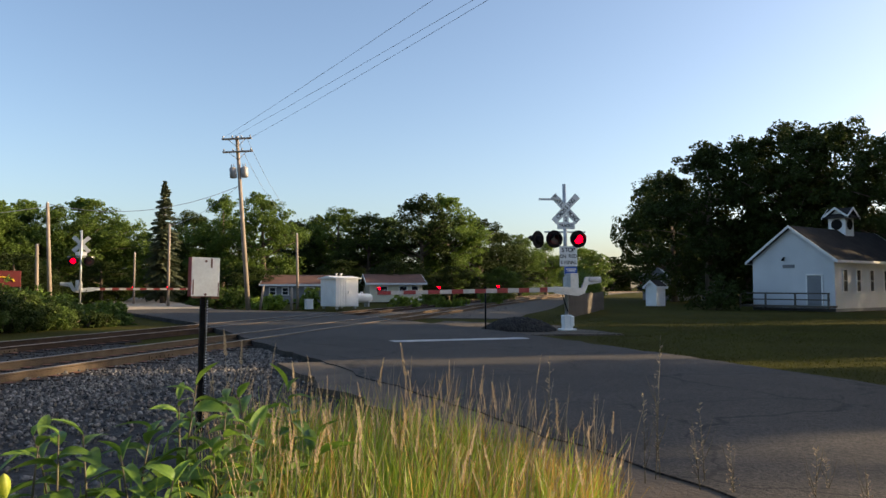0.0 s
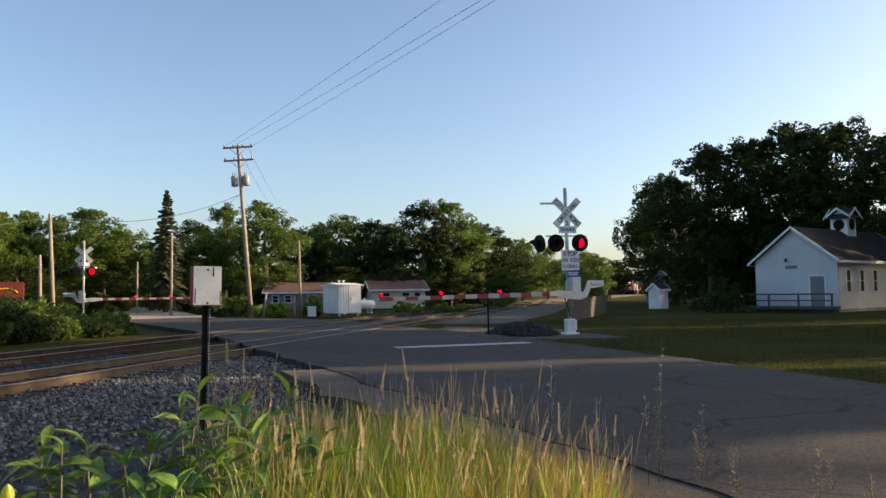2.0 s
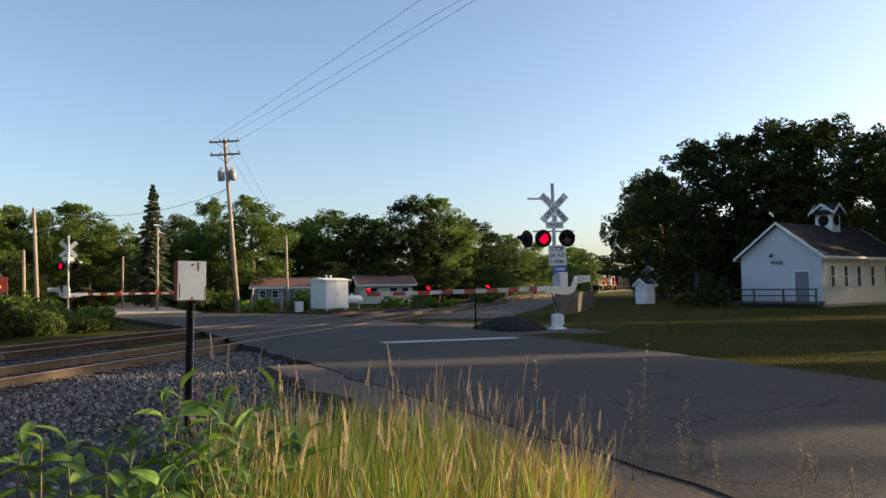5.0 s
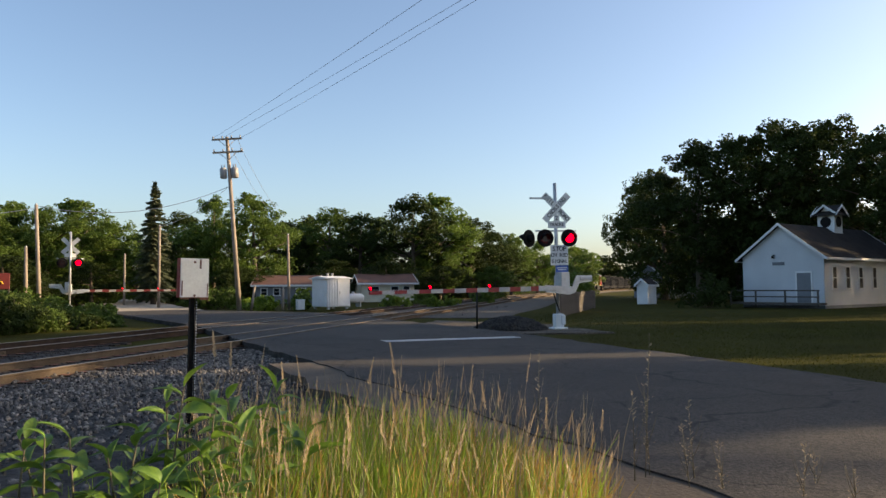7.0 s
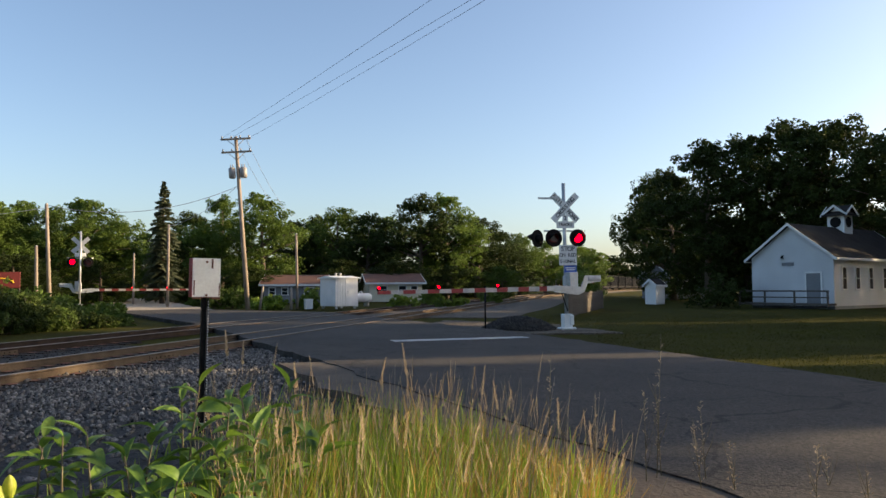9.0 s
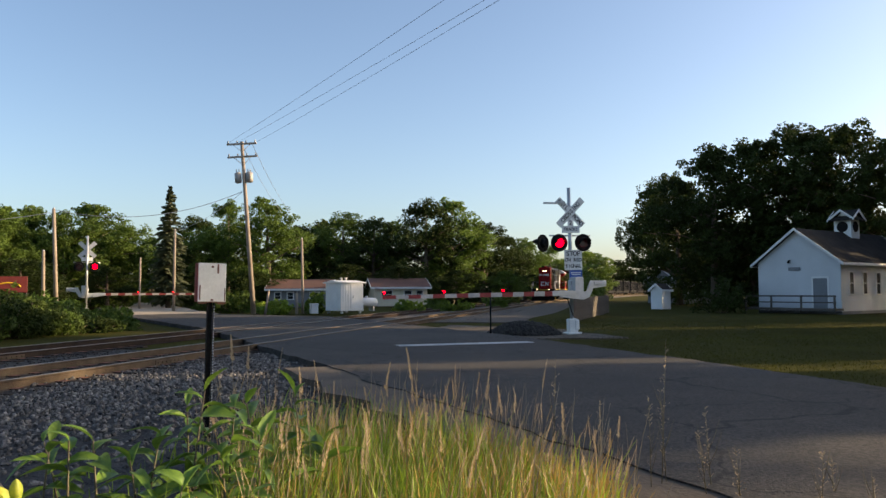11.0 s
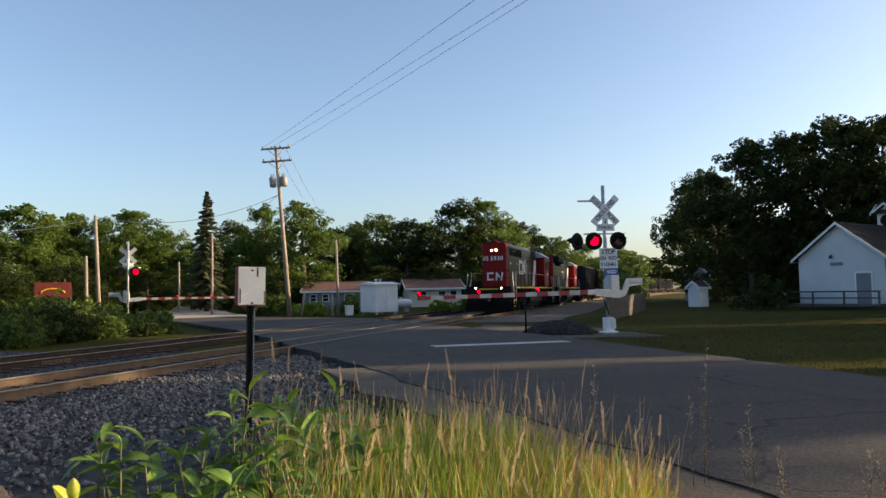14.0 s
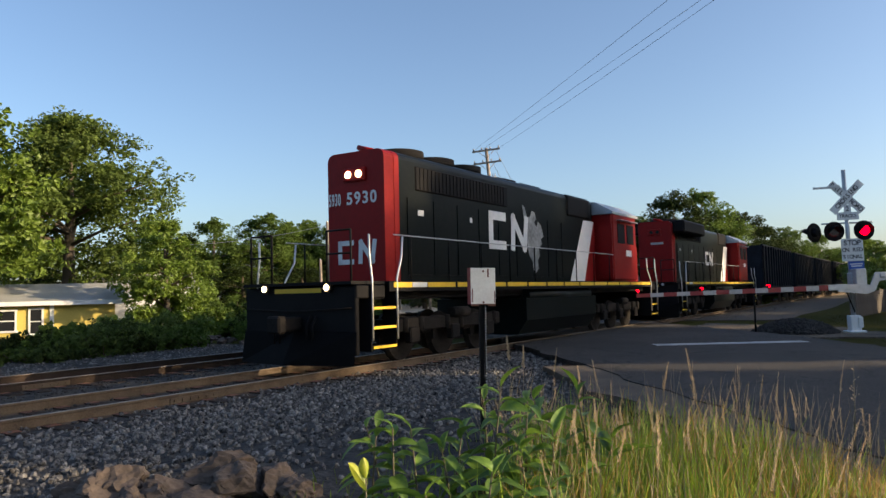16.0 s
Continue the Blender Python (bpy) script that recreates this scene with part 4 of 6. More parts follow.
# rank weeds along the far edge of the ballast, lower towards the crossing
def weed_bank():
    rnd = random.Random(341)
    for i in range(30):
        az = -55 + i * 1.06
        if -39.5 < az < -34.5:
            continue
        f = radians(13.345 - az)
        for row in range(2):
            n = 20.6 + row * 1.7 + rnd.uniform(-0.4, 0.5)
            p = tw(n / math.tan(f) + rnd.uniform(-0.4, 0.4), n)
            h = (0.4 if az < -46.5 else 0.85 if az < -39 else max(0.4, 1.35 - 0.16 * max(0, az + 31))) * rnd.uniform(0.75, 1.1) + row * 0.2
            # the darker leaf colours stand in for tree shade on the weeds
            mat = rnd.choice(("leaf", "leaf_oak", "leaf_shaded", "leaf_oak"))
            bush(p.x, p.y, h, 1.0, mat, "rank green weeds at the edge of the ballast", 350 + i * 2 + row, 96, 0.055)


weed_bank()


# ---- buildings ----
def window_part(parent, m, w, h, frame_mat="white_paint", bars=True):
    win = part("window", cubes(((0, 0.01, 0), (w, 0.03, h)), m=m), "glass", parent, "dark window glass")
    part("window_frame", cubes(((0, -0.015, h / 2), (w + 0.12, 0.05, 0.08)), ((0, -0.02, -h / 2), (w + 0.18, 0.08, 0.08)), ((-w / 2, -0.015, 0), (0.08, 0.05, h)), ((w / 2, -0.015, 0), (0.08, 0.05, h)), *([((0, -0.012, 0), (w, 0.03, 0.04))] if bars else []), m=m), frame_mat, win)
    return win


def house_block(t, L, W, eave, peak, wall, roof, over=0.35, boards=True):
    """Gabled block: x along the ridge 0..L, y across 0..W."""
    bm = bmesh.new()
    prism(bm, [(0, 0), (W, 0), (W, eave), (W / 2, peak), (0, eave)], 0, 0, L)
    part("wall", bm, wall, t)
    s = (peak - eave) / (W / 2)
    for k, (y0, y1) in enumerate(((-over, W / 2), (W + over, W / 2))):
        z0 = eave - over * s
        bm = bmesh.new()
        prism(bm, [(y0, z0 + 0.02), (y1, peak + 0.02), (y1, peak + 0.14), (y0, z0 + 0.14)], 0, -over, L + over)
        r = part("roof", bm, roof, t)
        part("eave_trim", cubes(((L / 2, y0 + (0.02 if k else -0.02), z0 + 0.06), (L + 2 * over + 0.02, 0.05, 0.18))), "white_paint", r)
        for x in (-over - 0.02, L + over + 0.02):
            bm = bmesh.new()
            prism(bm, [(y0, z0 - 0.04), (y1, peak - 0.04), (y1, peak + 0.15), (y0, z0 + 0.15)], 0, x - 0.02, x + 0.02)
            part("barge_board", bm, "white_paint", r)
    if boards:
        for k in range(int(eave / 0.16)):
            z = 0.1 + k * 0.16
            part("clapboard", cubes(((-0.008, W / 2, z), (0.016, W - 0.02, 0.012))), wall, t)
            part("clapboard", cubes(((L / 2, -0.008, z), (L - 0.02, 0.016, 0.012))), wall, t)
        for k in range(int((peak - eave) / 0.16)):
            z = eave + 0.08 + k * 0.16
            half = (peak - z) / s - 0.1
            if half > 0.1:
                part("clapboard", cubes(((-0.008, W / 2, z), (0.016, half * 2, 0.012))), wall, t)


def schoolhouse():
    t = thing("schoolhouse", pose(25.7, 48.0, -0.08, 0, 0, 35.6), "old white clapboard schoolhouse with grey roof and bell cupola", "building")
    L, W, eave, peak = 12.0, 5.8, 3.42, 5.62
    house_block(t, L, W, eave, peak, "siding", "roof_grey")
    for x in (1.35, 3.2, 5.1, 7.2, 9.4):
        window_part(t, pose(x, -0.02, 1.95), 0.62, 1.5)
    g = pose(-0.02, 1.35, 0, 0, 0, -90)
    d = part("door", cubes(((0, 0, 1.25), (0.95, 0.05, 2.05)), m=g), "grey_wall", t, "grey panelled door")
    part("door_frame", cubes(((-0.53, 0, 1.28), (0.1, 0.07, 2.15)), ((0.53, 0, 1.28), (0.1, 0.07, 2.15)), ((0, 0, 2.35), (1.16, 0.07, 0.1)), m=g), "white_paint", d)
    part("wall_plaque", cubes(((0, -0.02, 2.95), (0.85, 0.04, 0.22)), m=pose(-0.02, 3.1, 0, 0, 0, -90)), "grey_wall", t, "small dark name plaque")
    bm = bmesh.new()
    tube(bm, [(-0.02, 3.4, 3.55), (-0.2, 3.4, 3.5), (-0.22, 3.4, 3.35)], [0.04, 0.06, 0.12], 8)
    part("wall_lamp", bm, "black", t, "small dark wall lamp")
    # ramp with rail along the gable
    part("ramp_deck", cubes(((-0.75, 2.9, 0.22), (1.2, 6.2, 0.14))), "fence_wood", t, "wooden access ramp")
    rail = part("ramp_rail", cubes(((-1.3, 2.9, 1.1), (0.06, 6.4, 0.1)), ((-1.3, 2.9, 0.68), (0.05, 6.4, 0.08))), "fence_wood", t, "weathered wooden handrail")
    for y in (-0.2, 2.0, 4.1, 6.0):
        part("rail_post", cubes(((-1.3, y, 0.6), (0.1, 0.1, 1.1))), "fence_wood", rail)
    part("foundation", cubes(((L / 2, W / 2, -0.1), (L + 0.05, W + 0.05, 0.4))), "grey_wall", t)
    # cupola
    cx, cy, w = 7.0, W / 2, 1.25
    cup = part("cupola", cubes(((cx, cy, 6.0), (w, w, 1.5)), bev=0.02), "white_paint", t, "white bell cupola with round openings")
    for rot, off in ((-90, (-w / 2 - 0.012, 0)), (0, (0, -w / 2 - 0.012))):
        m = Matrix.Translation((cx + off[0], cy + off[1], 6.15)) @ Matrix.Rotation(radians(rot), 4, "Z")
        bm = bmesh.new()
        tube(bm, [m @ Vector((0, -0.02, 0)), m @ Vector((0, 0.02, 0))], [0.4, 0.4], 24)
        part("round_opening", bm, "black", cup, "dark round opening")
    for axis in (0, 1):
        bm = bmesh.new()
        c = cy if axis == 0 else cx
        other = cx if axis == 0 else cy
        for sg in (-1, 1):
            prism(bm, [(c, 7.3), (c + sg * 0.95, 6.6), (c + sg * 0.95, 6.7), (c, 7.42)], axis, other - 0.9, other + 0.9)
        part("cupola_roof", bm, "roof_grey", cup)
        for e in (-0.92, 0.92):
            bm = bmesh.new()
            for sg in (-1, 1):
                prism(bm, [(c, 7.26), (c + sg * 0.98, 6.55), (c + sg * 0.98, 6.72), (c, 7.44)], axis, other + e - 0.02, other + e + 0.02)
            part("cupola_trim", bm, "white_paint", cup)
        bm = bmesh.new()
        prism(bm, [(c - 0.6, 6.7), (c + 0.6, 6.7), (c, 7.28)], axis, other - w / 2 + 0.01, other + w / 2 - 0.01)
        part("cupola_gable", bm, "white_paint", cup)


schoolhouse()


def small_shed():
    t = thing("garden_shed", pose(17.2, 59.0, -0.1, 0, 0, 42), "small white wooden shed with steep gable", "shed")
    house_block(t, 1.3, 1.0, 1.55, 1.95, "white_paint", "roof_grey", 0.14, False)
    part("door", cubes(((0.65, -0.02, 0.75), (0.6, 0.03, 1.3))), "white_paint", t)


small_shed()


def low_house(name, m, L, W, eave, peak, wall, roof, label, wins):
    t = thing(name, m, label, "house", "houses beyond the crossing")
    house_block(t, L, W, eave, peak, wall, roof, 0.4, False)
    for x, z, w, h in wins:
        window_part(t, pose(x, -0.03, z), w, h)
    return t


low_house("bungalow", pose(-7.4, 74.0, -0.1, 0, 0, 12), 5.4, 6.0, 1.9, 2.75, "cream", "roof_brown", "small cream house with a brown shingle roof", [(1.4, 1.2, 0.8, 0.8), (3.4, 1.2, 0.8, 0.8), (4.6, 1.2, 0.7, 0.8)])
low_house("bungalow", pose(-17.2, 70.5, -0.1, 0, 0, 4), 5.6, 6.0, 1.75, 2.6, "grey_wall", "roof_brown", "low grey house with a rusty brown roof under trees", [(0.8, 1.1, 0.6, 0.7), (2.0, 1.1, 0.6, 0.7), (4.3, 1.1, 0.9, 0.7)])
low_house("farmhouse", pose(26.5, 84.0, -0.1, 0, 0, 20), 6.0, 6.0, 2.6, 4.2, "grey_wall", "roof_grey", "dim house with pale roof behind the trees", [(1.6, 1.5, 0.9, 1.0), (4.8, 1.5, 0.9, 1.0)])


def yellow_house():
    t = low_house("cottage", pose(-31.6, 19.0, -0.25, 0, 0, 46), 9.6, 5.0, 1.72, 2.42, "yellow_wall", "roof_metal", "yellow cottage with pale metal roof and white trim", [(3.2, 0.95, 0.9, 0.8), (5.2, 0.95, 1.1, 0.9), (6.5, 0.9, 0.5, 1.1)])
    part("corner_board", cubes(((7.1, -0.02, 0.85), (0.16, 0.06, 1.6))), "white_paint", t)
    t2 = thing("outbuilding", pose(-30.0, 29.8, -0.2, 0, 0, 46), "white gabled outbuilding behind the cottage", "building")
    house_block(t2, 5.0, 4.0, 2.0, 3.0, "white_paint", "roof_metal", 0.25, False)


yellow_house()


def red_board():
    a = radians(-31.1)
    t = thing("red_board", pose(58 * math.sin(a), 58 * math.cos(a), -0.2, 0, 0, 28), "red painted board with a yellow arched band, half hidden by bushes", "sign board")
    # the panel's partial shadow is painted in as a darker red
    part("board_panel", cubes(((0, 0, 2.15), (2.3, 0.08, 1.1)), bev=0.02), "shaded_red", t)
    bm = bmesh.new()
    tube(bm, [(math.cos(math.pi * k / 8) * 0.75, -0.05, 1.95 + 0.32 * math.sin(math.pi * k / 8)) for k in range(9)], 0.05, 6)
    part("yellow_band", bm, "yellow", t)
    for x in (-1.1, 1.1):
        part("leg", bar((x, 0.06, 0), (x, 0.06, 2.2), r=0.05), "fence_wood", t)


red_board()


def plank_fence():
    t = thing("wooden_fence", pose(0, 0, 0), "weathered grey vertical plank fence", "fence")
    a, b = Vector((6.2, 37.0, -0.15)), Vector((11.5, 52.5, -0.15))
    rnd = random.Random(8)
    k = 62
    d = (b - a).normalized()
    rz = math.atan2(d.y, d.x)
    me = None
    for i in range(k):
        p = a.lerp(b, i / (k - 1))
        if me is None:
            me = mesh_of("plank", cubes(((0, 0, 0.62), (0.2, 0.025, 1.24)), bev=0.004), "fence_wood")
        ob = new("plank", me)
        ob.parent = t
        ob.matrix_basis = Matrix.Translation(p + Vector((0, 0, rnd.uniform(-0.06, 0.03)))) @ Matrix.Rotation(rz, 4, "Z") @ Matrix.Rotation(radians(rnd.uniform(-1.5, 1.5)), 4, "Y")
    for z in (0.3, 0.95):
        part("fence_rail", bar(a + Vector((0, 0.05, z)), b + Vector((0, 0.05, z)), r=0.035, seg=4), "fence_wood", t)


plank_fence()


# ---- wires ----
top = [(-13.75 + dx, 48.3, 11.35) for dx in (-0.9, -0.35, 0.9)]
for a, (az, el) in zip(top, ((-1.69, 21.8), (1.38, 21.8), (2.6, 21.8))):
    d = 24.0
    q = Vector((math.sin(radians(az)) * d, math.cos(radians(az)) * d, EYE + math.tan(radians(el)) * d))
    e = Vector(a) + (q - Vector(a)) * 2.1
    wire(a, e, 0.25, 0.008)
wire((-24.3, 45.0, 6.5), (-13.5, 48.5, 8.2), 1.0, 0.018)
wire((-24.3, 45.0, 6.4), (-40.0, 38.0, 5.6), 0.8, 0.018)
wire((-13.6, 48.5, 8.2), (-21.0, 56.0, 6.1), 0.4, 0.014)
wire((-13.8, 48.5, 11.3), (-20.0, 95.0, 10.5), 1.0, 0.014)
wire((-13.1, 48.5, 11.3), (-19.0, 95.0, 10.5), 1.0, 0.014)


# ---- the train ----
def round_outline(hw, z0, z1, r, k=4):
    """Cross-section of a hood: straight sides, rounded shoulders."""
    pts = [(-hw, z0), (hw, z0)]
    for i in range(k + 1):
        a = math.pi / 2 * i / k
        pts.append((hw - r + r * math.cos(a), z1 - r + r * math.sin(a)))
    for i in range(k + 1):
        a = math.pi / 2 * (1 + i / k)
        pts.append((-hw + r + r * math.cos(a), z1 - r + r * math.sin(a)))
    return pts


def hood(y0, y1, hw, z0, z1, r):
    bm = bmesh.new()
    prism(bm, round_outline(hw, z0, z1, r), 1, y0, y1)
    return bm


def truck(t, yc, pitch=1.68):
    fr = part("truck_frame", cubes(((-1.08, yc, 0.78), (0.16, 4.6, 0.30)), ((1.08, yc, 0.78), (0.16, 4.6, 0.30)), ((0, yc + 0.9, 0.7), (2.0, 0.4, 0.3)), ((0, yc - 0.9, 0.7), (2.0, 0.4, 0.3)), bev=0.03), "grime", t, "cast three-axle truck frame")
    for k in (-1, 0, 1):
        y = yc + k * pitch
        for sx in (-1, 1):
            bm = bmesh.new()
            tube(bm, [(sx * 0.70, y, 0.5), (sx * 0.715, y, 0.5), (sx * 0.72, y, 0.5), (sx * 0.83, y, 0.5)], [0.53, 0.53, 0.505, 0.495], 28)
            w = part("wheel", bm, "grime", fr)
            part("journal_box", cubes(((sx * 1.14, y, 0.55), (0.18, 0.36, 0.34)), bev=0.03), "grime", fr)
            for d in (-0.3, 0.3):
                bm = bmesh.new()
                tube(bm, [(sx * 1.14, y + d, 0.62), (sx * 1.14, y + d, 0.95)], [0.09, 0.09], 10)
                part("spring", bm, "grime", fr)
            part("brake_shoe", cubes(((sx * 0.95, y + 0.62, 0.6), (0.12, 0.1, 0.4))), "grime", fr)
    part("brake_cylinder", bar((-1.22, yc - 0.5, 1.0), (-1.22, yc + 0.2, 1.0), r=0.12, seg=12), "grime", fr)
    return fr


def stroke(bm, pts, w, m):
    """A flat ribbon of width w through 2D points."""
    for a, b in zip(pts, pts[1:]):
        a, b = Vector(a), Vector(b)
        d = (b - a).normalized()
        n = Vector((-d.y, d.x)) * w / 2
        e = d * w * 0.5
        q = [a - e - n, b + e - n, b + e + n, a - e + n]
        vs = [bm.verts.new(m @ Vector((p.x, p.y, 0.0))) for p in q]
        up = [bm.verts.new(m @ Vector((p.x, p.y, 0.006))) for p in q]
        bm.faces.new(up)
        for i in range(4):
            bm.faces.new((vs[i], vs[(i + 1) % 4], up[(i + 1) % 4], up[i]))


def emblem(t, m, w, h, wd, mat):
    """The railway's mark, drawn as plain ribbons: an open bracket and a zigzag band."""
    bm = bmesh.new()
    stroke(bm, [(-0.16 * w, h), (-0.5 * w, h), (-0.5 * w, 0), (-0.16 * w, 0)], wd, m)
    part("emblem_ribbon", bm, mat, t, "white ribbon emblem")
    bm = bmesh.new()
    stroke(bm, [(0.08 * w, 0.0), (0.1 * w, h), (0.42 * w, 0.0), (0.48 * w, h)], wd, m @ Matrix.Translation((0, 0, 0.003)))
    part("emblem_ribbon", bm, mat, t, "white ribbon emblem")


M["map_grey"] = material("map_grey", (0.36, 0.37, 0.37), (0.05, 0.055, 0.055), 0.6, scale=1.6, fine=9, bump=0.05, mix=0.7)


def locomotive(label, lead):
    t = thing("locomotive", pose(0, 0, 0), label, "locomotive", "locomotives of the freight train")
    HW, Z0, ZT = 0.80, 1.72, 4.64
    # underframe and sill
    part("underframe", cubes(((0, -10.0, 1.5), (2.5, 19.4, 0.34)), bev=0.02), "black", t)
    part("walkway", cubes(((0, -9.85, 1.68), (3.1, 17.6, 0.05))), "black", t)
    for sx in (-1, 1):
        part("side_sill", cubes(((sx * 1.54, -9.85, 1.60), (0.05, 17.6, 0.2))), "black", t)
        for k in range(14):
            part("sill_stripe", cubes(((sx * 1.569, -1.75 - k * 1.23, 1.63), (0.012, 1.12, 0.105))), "yellow", t, "yellow reflective stripe")
        part("sill_plate", cubes(((sx * 1.578, -2.1, 1.63), (0.012, 0.55, 0.1))), "letter_white", t)
    # long hood with red end
    part("hood_end", hood(-1.95, -2.30, HW, Z0, ZT, 0.18), "cn_red", t, "red long-hood end")
    part("hood_corner", hood(-2.30, -2.48, HW + 0.01, Z0, ZT + 0.005, 0.19), "cn_red", t)
    part("long_hood", hood(-2.48, -14.2, HW, Z0, ZT, 0.18), "black_gloss", t, "glossy black long hood")
    part("radiator_section", cubes(((0, -5.4, 4.1), (1.66, 4.6, 0.62)), bev=0.05), "black", t, "dark radiator grilles")
    for k in range(9):
        for sx in (-1, 1):
            part("hood_door", cubes(((sx * (HW + 0.012), -3.3 - k * 1.08, 2.75), (0.02, 1.03, 1.75))), "black_gloss", t)
    for k in range(26):
        part("louvre", cubes(((-0.835, -3.3 - k * 0.165, 4.1), (0.02, 0.05, 0.5))), "black", t)
    for y in (-3.6, -5.0, -6.4):
        bm = bmesh.new()
        tube(bm, [(0, y, ZT - 0.05), (0, y, ZT + 0.2), (0, y, ZT + 0.22)], [0.62, 0.62, 0.56], 24)
        fan = part("radiator_fan", bm, "grime", t)
        part("fan_hub", bar((0, y, ZT + 0.17), (0, y, ZT + 0.22), r=0.18, seg=12), "black", fan)
    for y, l in ((-8.2, 0.7), (-10.0, 1.4)):
        part("roof_hatch", cubes(((0, y, ZT + 0.04), (0.9, l, 0.12)), bev=0.02), "grime", t)
    if not lead:
        part("radiator_wing", cubes(((0, -4.3, 4.38), (2.7, 4.2, 0.62)), bev=0.08), "black", t, "wide dark radiator housing overhanging the hood")
    part("exhaust_stack", cubes(((0, -9.0, ZT + 0.08), (0.5, 0.8, 0.22)), bev=0.03), "black", t)
    part("inertial_filter", cubes(((0, -12.9, 4.25), (1.70, 2.0, 0.75)), bev=0.08), "black", t, "dark filter housing behind the cab")
    # the horn and warning cover
    part("horn", bar((-0.3, -2.2, ZT + 0.02), (0.1, -2.2, ZT + 0.14), r=0.06), "cn_red", t)
    # lights and numbers on the hood end
    hl = part("headlight_box", cubes(((0, -1.92, 4.12), (0.62, 0.07, 0.3)), bev=0.02), "cn_red", t)
    for x in (-0.15, 0.15):
        bm = bmesh.new()
        tube(bm, [(x, -1.90, 4.12), (x, -1.865, 4.12)], [0.085, 0.085], 16)
        part("headlight", bm, "lamp_white" if lead else "grime", hl, "lit twin headlight" if lead else "unlit headlight")
    front = pose(0, -1.942, 0, 90, 0, 180)
    if lead:
        for x, q in ((-0.17, 0.98), (0.60, 0.40)):
            lettering("5930", 0.38, "letter_white", t, front @ Matrix.Translation((-x, 3.58, 0)), "road_number", 0.004, q)
        emblem(t, front @ Matrix.Translation((0.04, 2.18, 0)), 1.0, 0.42, 0.11, "letter_white")
    else:
        part("number_bar", cubes(((-0.1, -1.94, 3.58), (0.6, 0.012, 0.10))), "arm_white", t, "faded pale number bar")
    # side emblem and grey outline shape, both sides
    for sx in (-1, 1):
        side = Matrix.Translation((sx * (HW + 0.026), 0, 0)) @ Matrix.Rotation(radians(90 * sx), 4, "Z") @ Matrix.Rotation(radians(90), 4, "X")
        k = 1.0 if lead else 0.72
        mid = 7.75 if lead else 9.4
        emblem(t, side @ Matrix.Translation((-mid if sx > 0 else mid, 2.72, 0)), 2.2 * k, 0.80 * k, 0.24 * k, "letter_white")
        s = 1 if sx < 0 else -1
        x0 = 9.3 if sx < 0 else -9.3
        bm = bmesh.new()
        shape = [(-0.72, 3.98), (-0.55, 3.9), (-0.42, 3.62), (-0.2, 3.66), (-0.08, 3.84), (0.12, 3.8), (0.2, 3.62), (0.06, 3.5), (0.22, 3.36), (0.34, 3.55), (0.55, 3.42), (0.72, 3.1), (0.5, 3.02), (0.58, 2.86), (0.34, 2.72), (0.4, 2.5), (0.24, 2.36), (0.3, 2.12), (0.12, 1.98), (-0.06, 2.06), (-0.1, 2.3), (-0.32, 2.5), (-0.48, 2.9), (-0.46, 3.3), (-0.64, 3.6)]
        vs = [bm.verts.new(side @ Vector((x0 + p[0] * s, p[1], -0.004))) for p in shape]
        up = [bm.verts.new(side @ Vector((x0 + p[0] * s, p[1], 0.0))) for p in shape]
        bm.faces.new(up)
        for i in range(len(vs)):
            bm.faces.new((vs[i], vs[(i + 1) % len(vs)], up[(i + 1) % len(vs)], up[i]))
        part("grey_map_shape", bm, "map_grey", t, "faded grey painted outline") if lead else bm.free()
        bm = bmesh.new()
        pts = [(12.0, 1.74), (13.25, 1.74), (14.25, 3.85), (13.3, 3.85)]
        q = [side @ Vector(((p[0] if sx < 0 else -p[0]), p[1], 0.004)) for p in pts]
        vs = [bm.verts.new(p) for p in q]
        up = [bm.verts.new(p + (q[0] - q[0]) + Vector((sx * 0.006, 0, 0))) for p in q]
        bm.faces.new(up)
        for i in range(4):
            bm.faces.new((vs[i], vs[(i + 1) % 4], up[(i + 1) % 4], up[i]))
        part("white_slash", bm, "letter_white", t, "slanted white stripe")
        bm = bmesh.new()
        prism(bm, [(-13.25, 1.74), (-14.35, 1.74), (-14.35, 3.85), (-14.25, 3.85)], 0, sx * (HW - 0.02), sx * (HW + 0.028))
        part("red_hood_panel", bm, "cn_red", t)
        for yy in (-3.3, -5.6):
            part("placard", cubes(((sx * (HW + 0.028), yy, 3.3), (0.006, 0.24 if yy > -4 else 0.12, 0.13))), "letter_white", t)
    # cab and nose
    cab = part("cab", cubes(((0, -15.75, 2.95), (2.95, 2.6, 2.45)), bev=0.08), "cn_red", t, "red driver's cab")
    bm = bmesh.new()
    prism(bm, [(-1.52, 4.12), (1.52, 4.12), (1.52, 4.2), (0.85, 4.58), (-0.85, 4.58), (-1.52, 4.2)], 1, -14.35, -17.2)
    part("cab_roof", bm, "galv", cab, "grey sloped cab roof")
    for sx in (-1, 1):
        for y in (-15.3, -16.3):
            part("cab_window", cubes(((sx * 1.48, y, 3.45), (0.03, 0.75, 0.72)), bev=0.01), "glass", cab, "dark side window")
        part("cab_door_panel", cubes(((sx * 1.2, -14.42, 2.8), (0.5, 0.03, 1.9))), "cn_red", cab)
        part("cab_number", cubes(((sx * 1.482, -16.1, 2.75), (0.012, 0.6, 0.22))), "letter_white", cab)
        part("sun_visor", cubes(((sx * 1.56, -15.8, 3.92), (0.2, 1.9, 0.03))), "galv", cab)
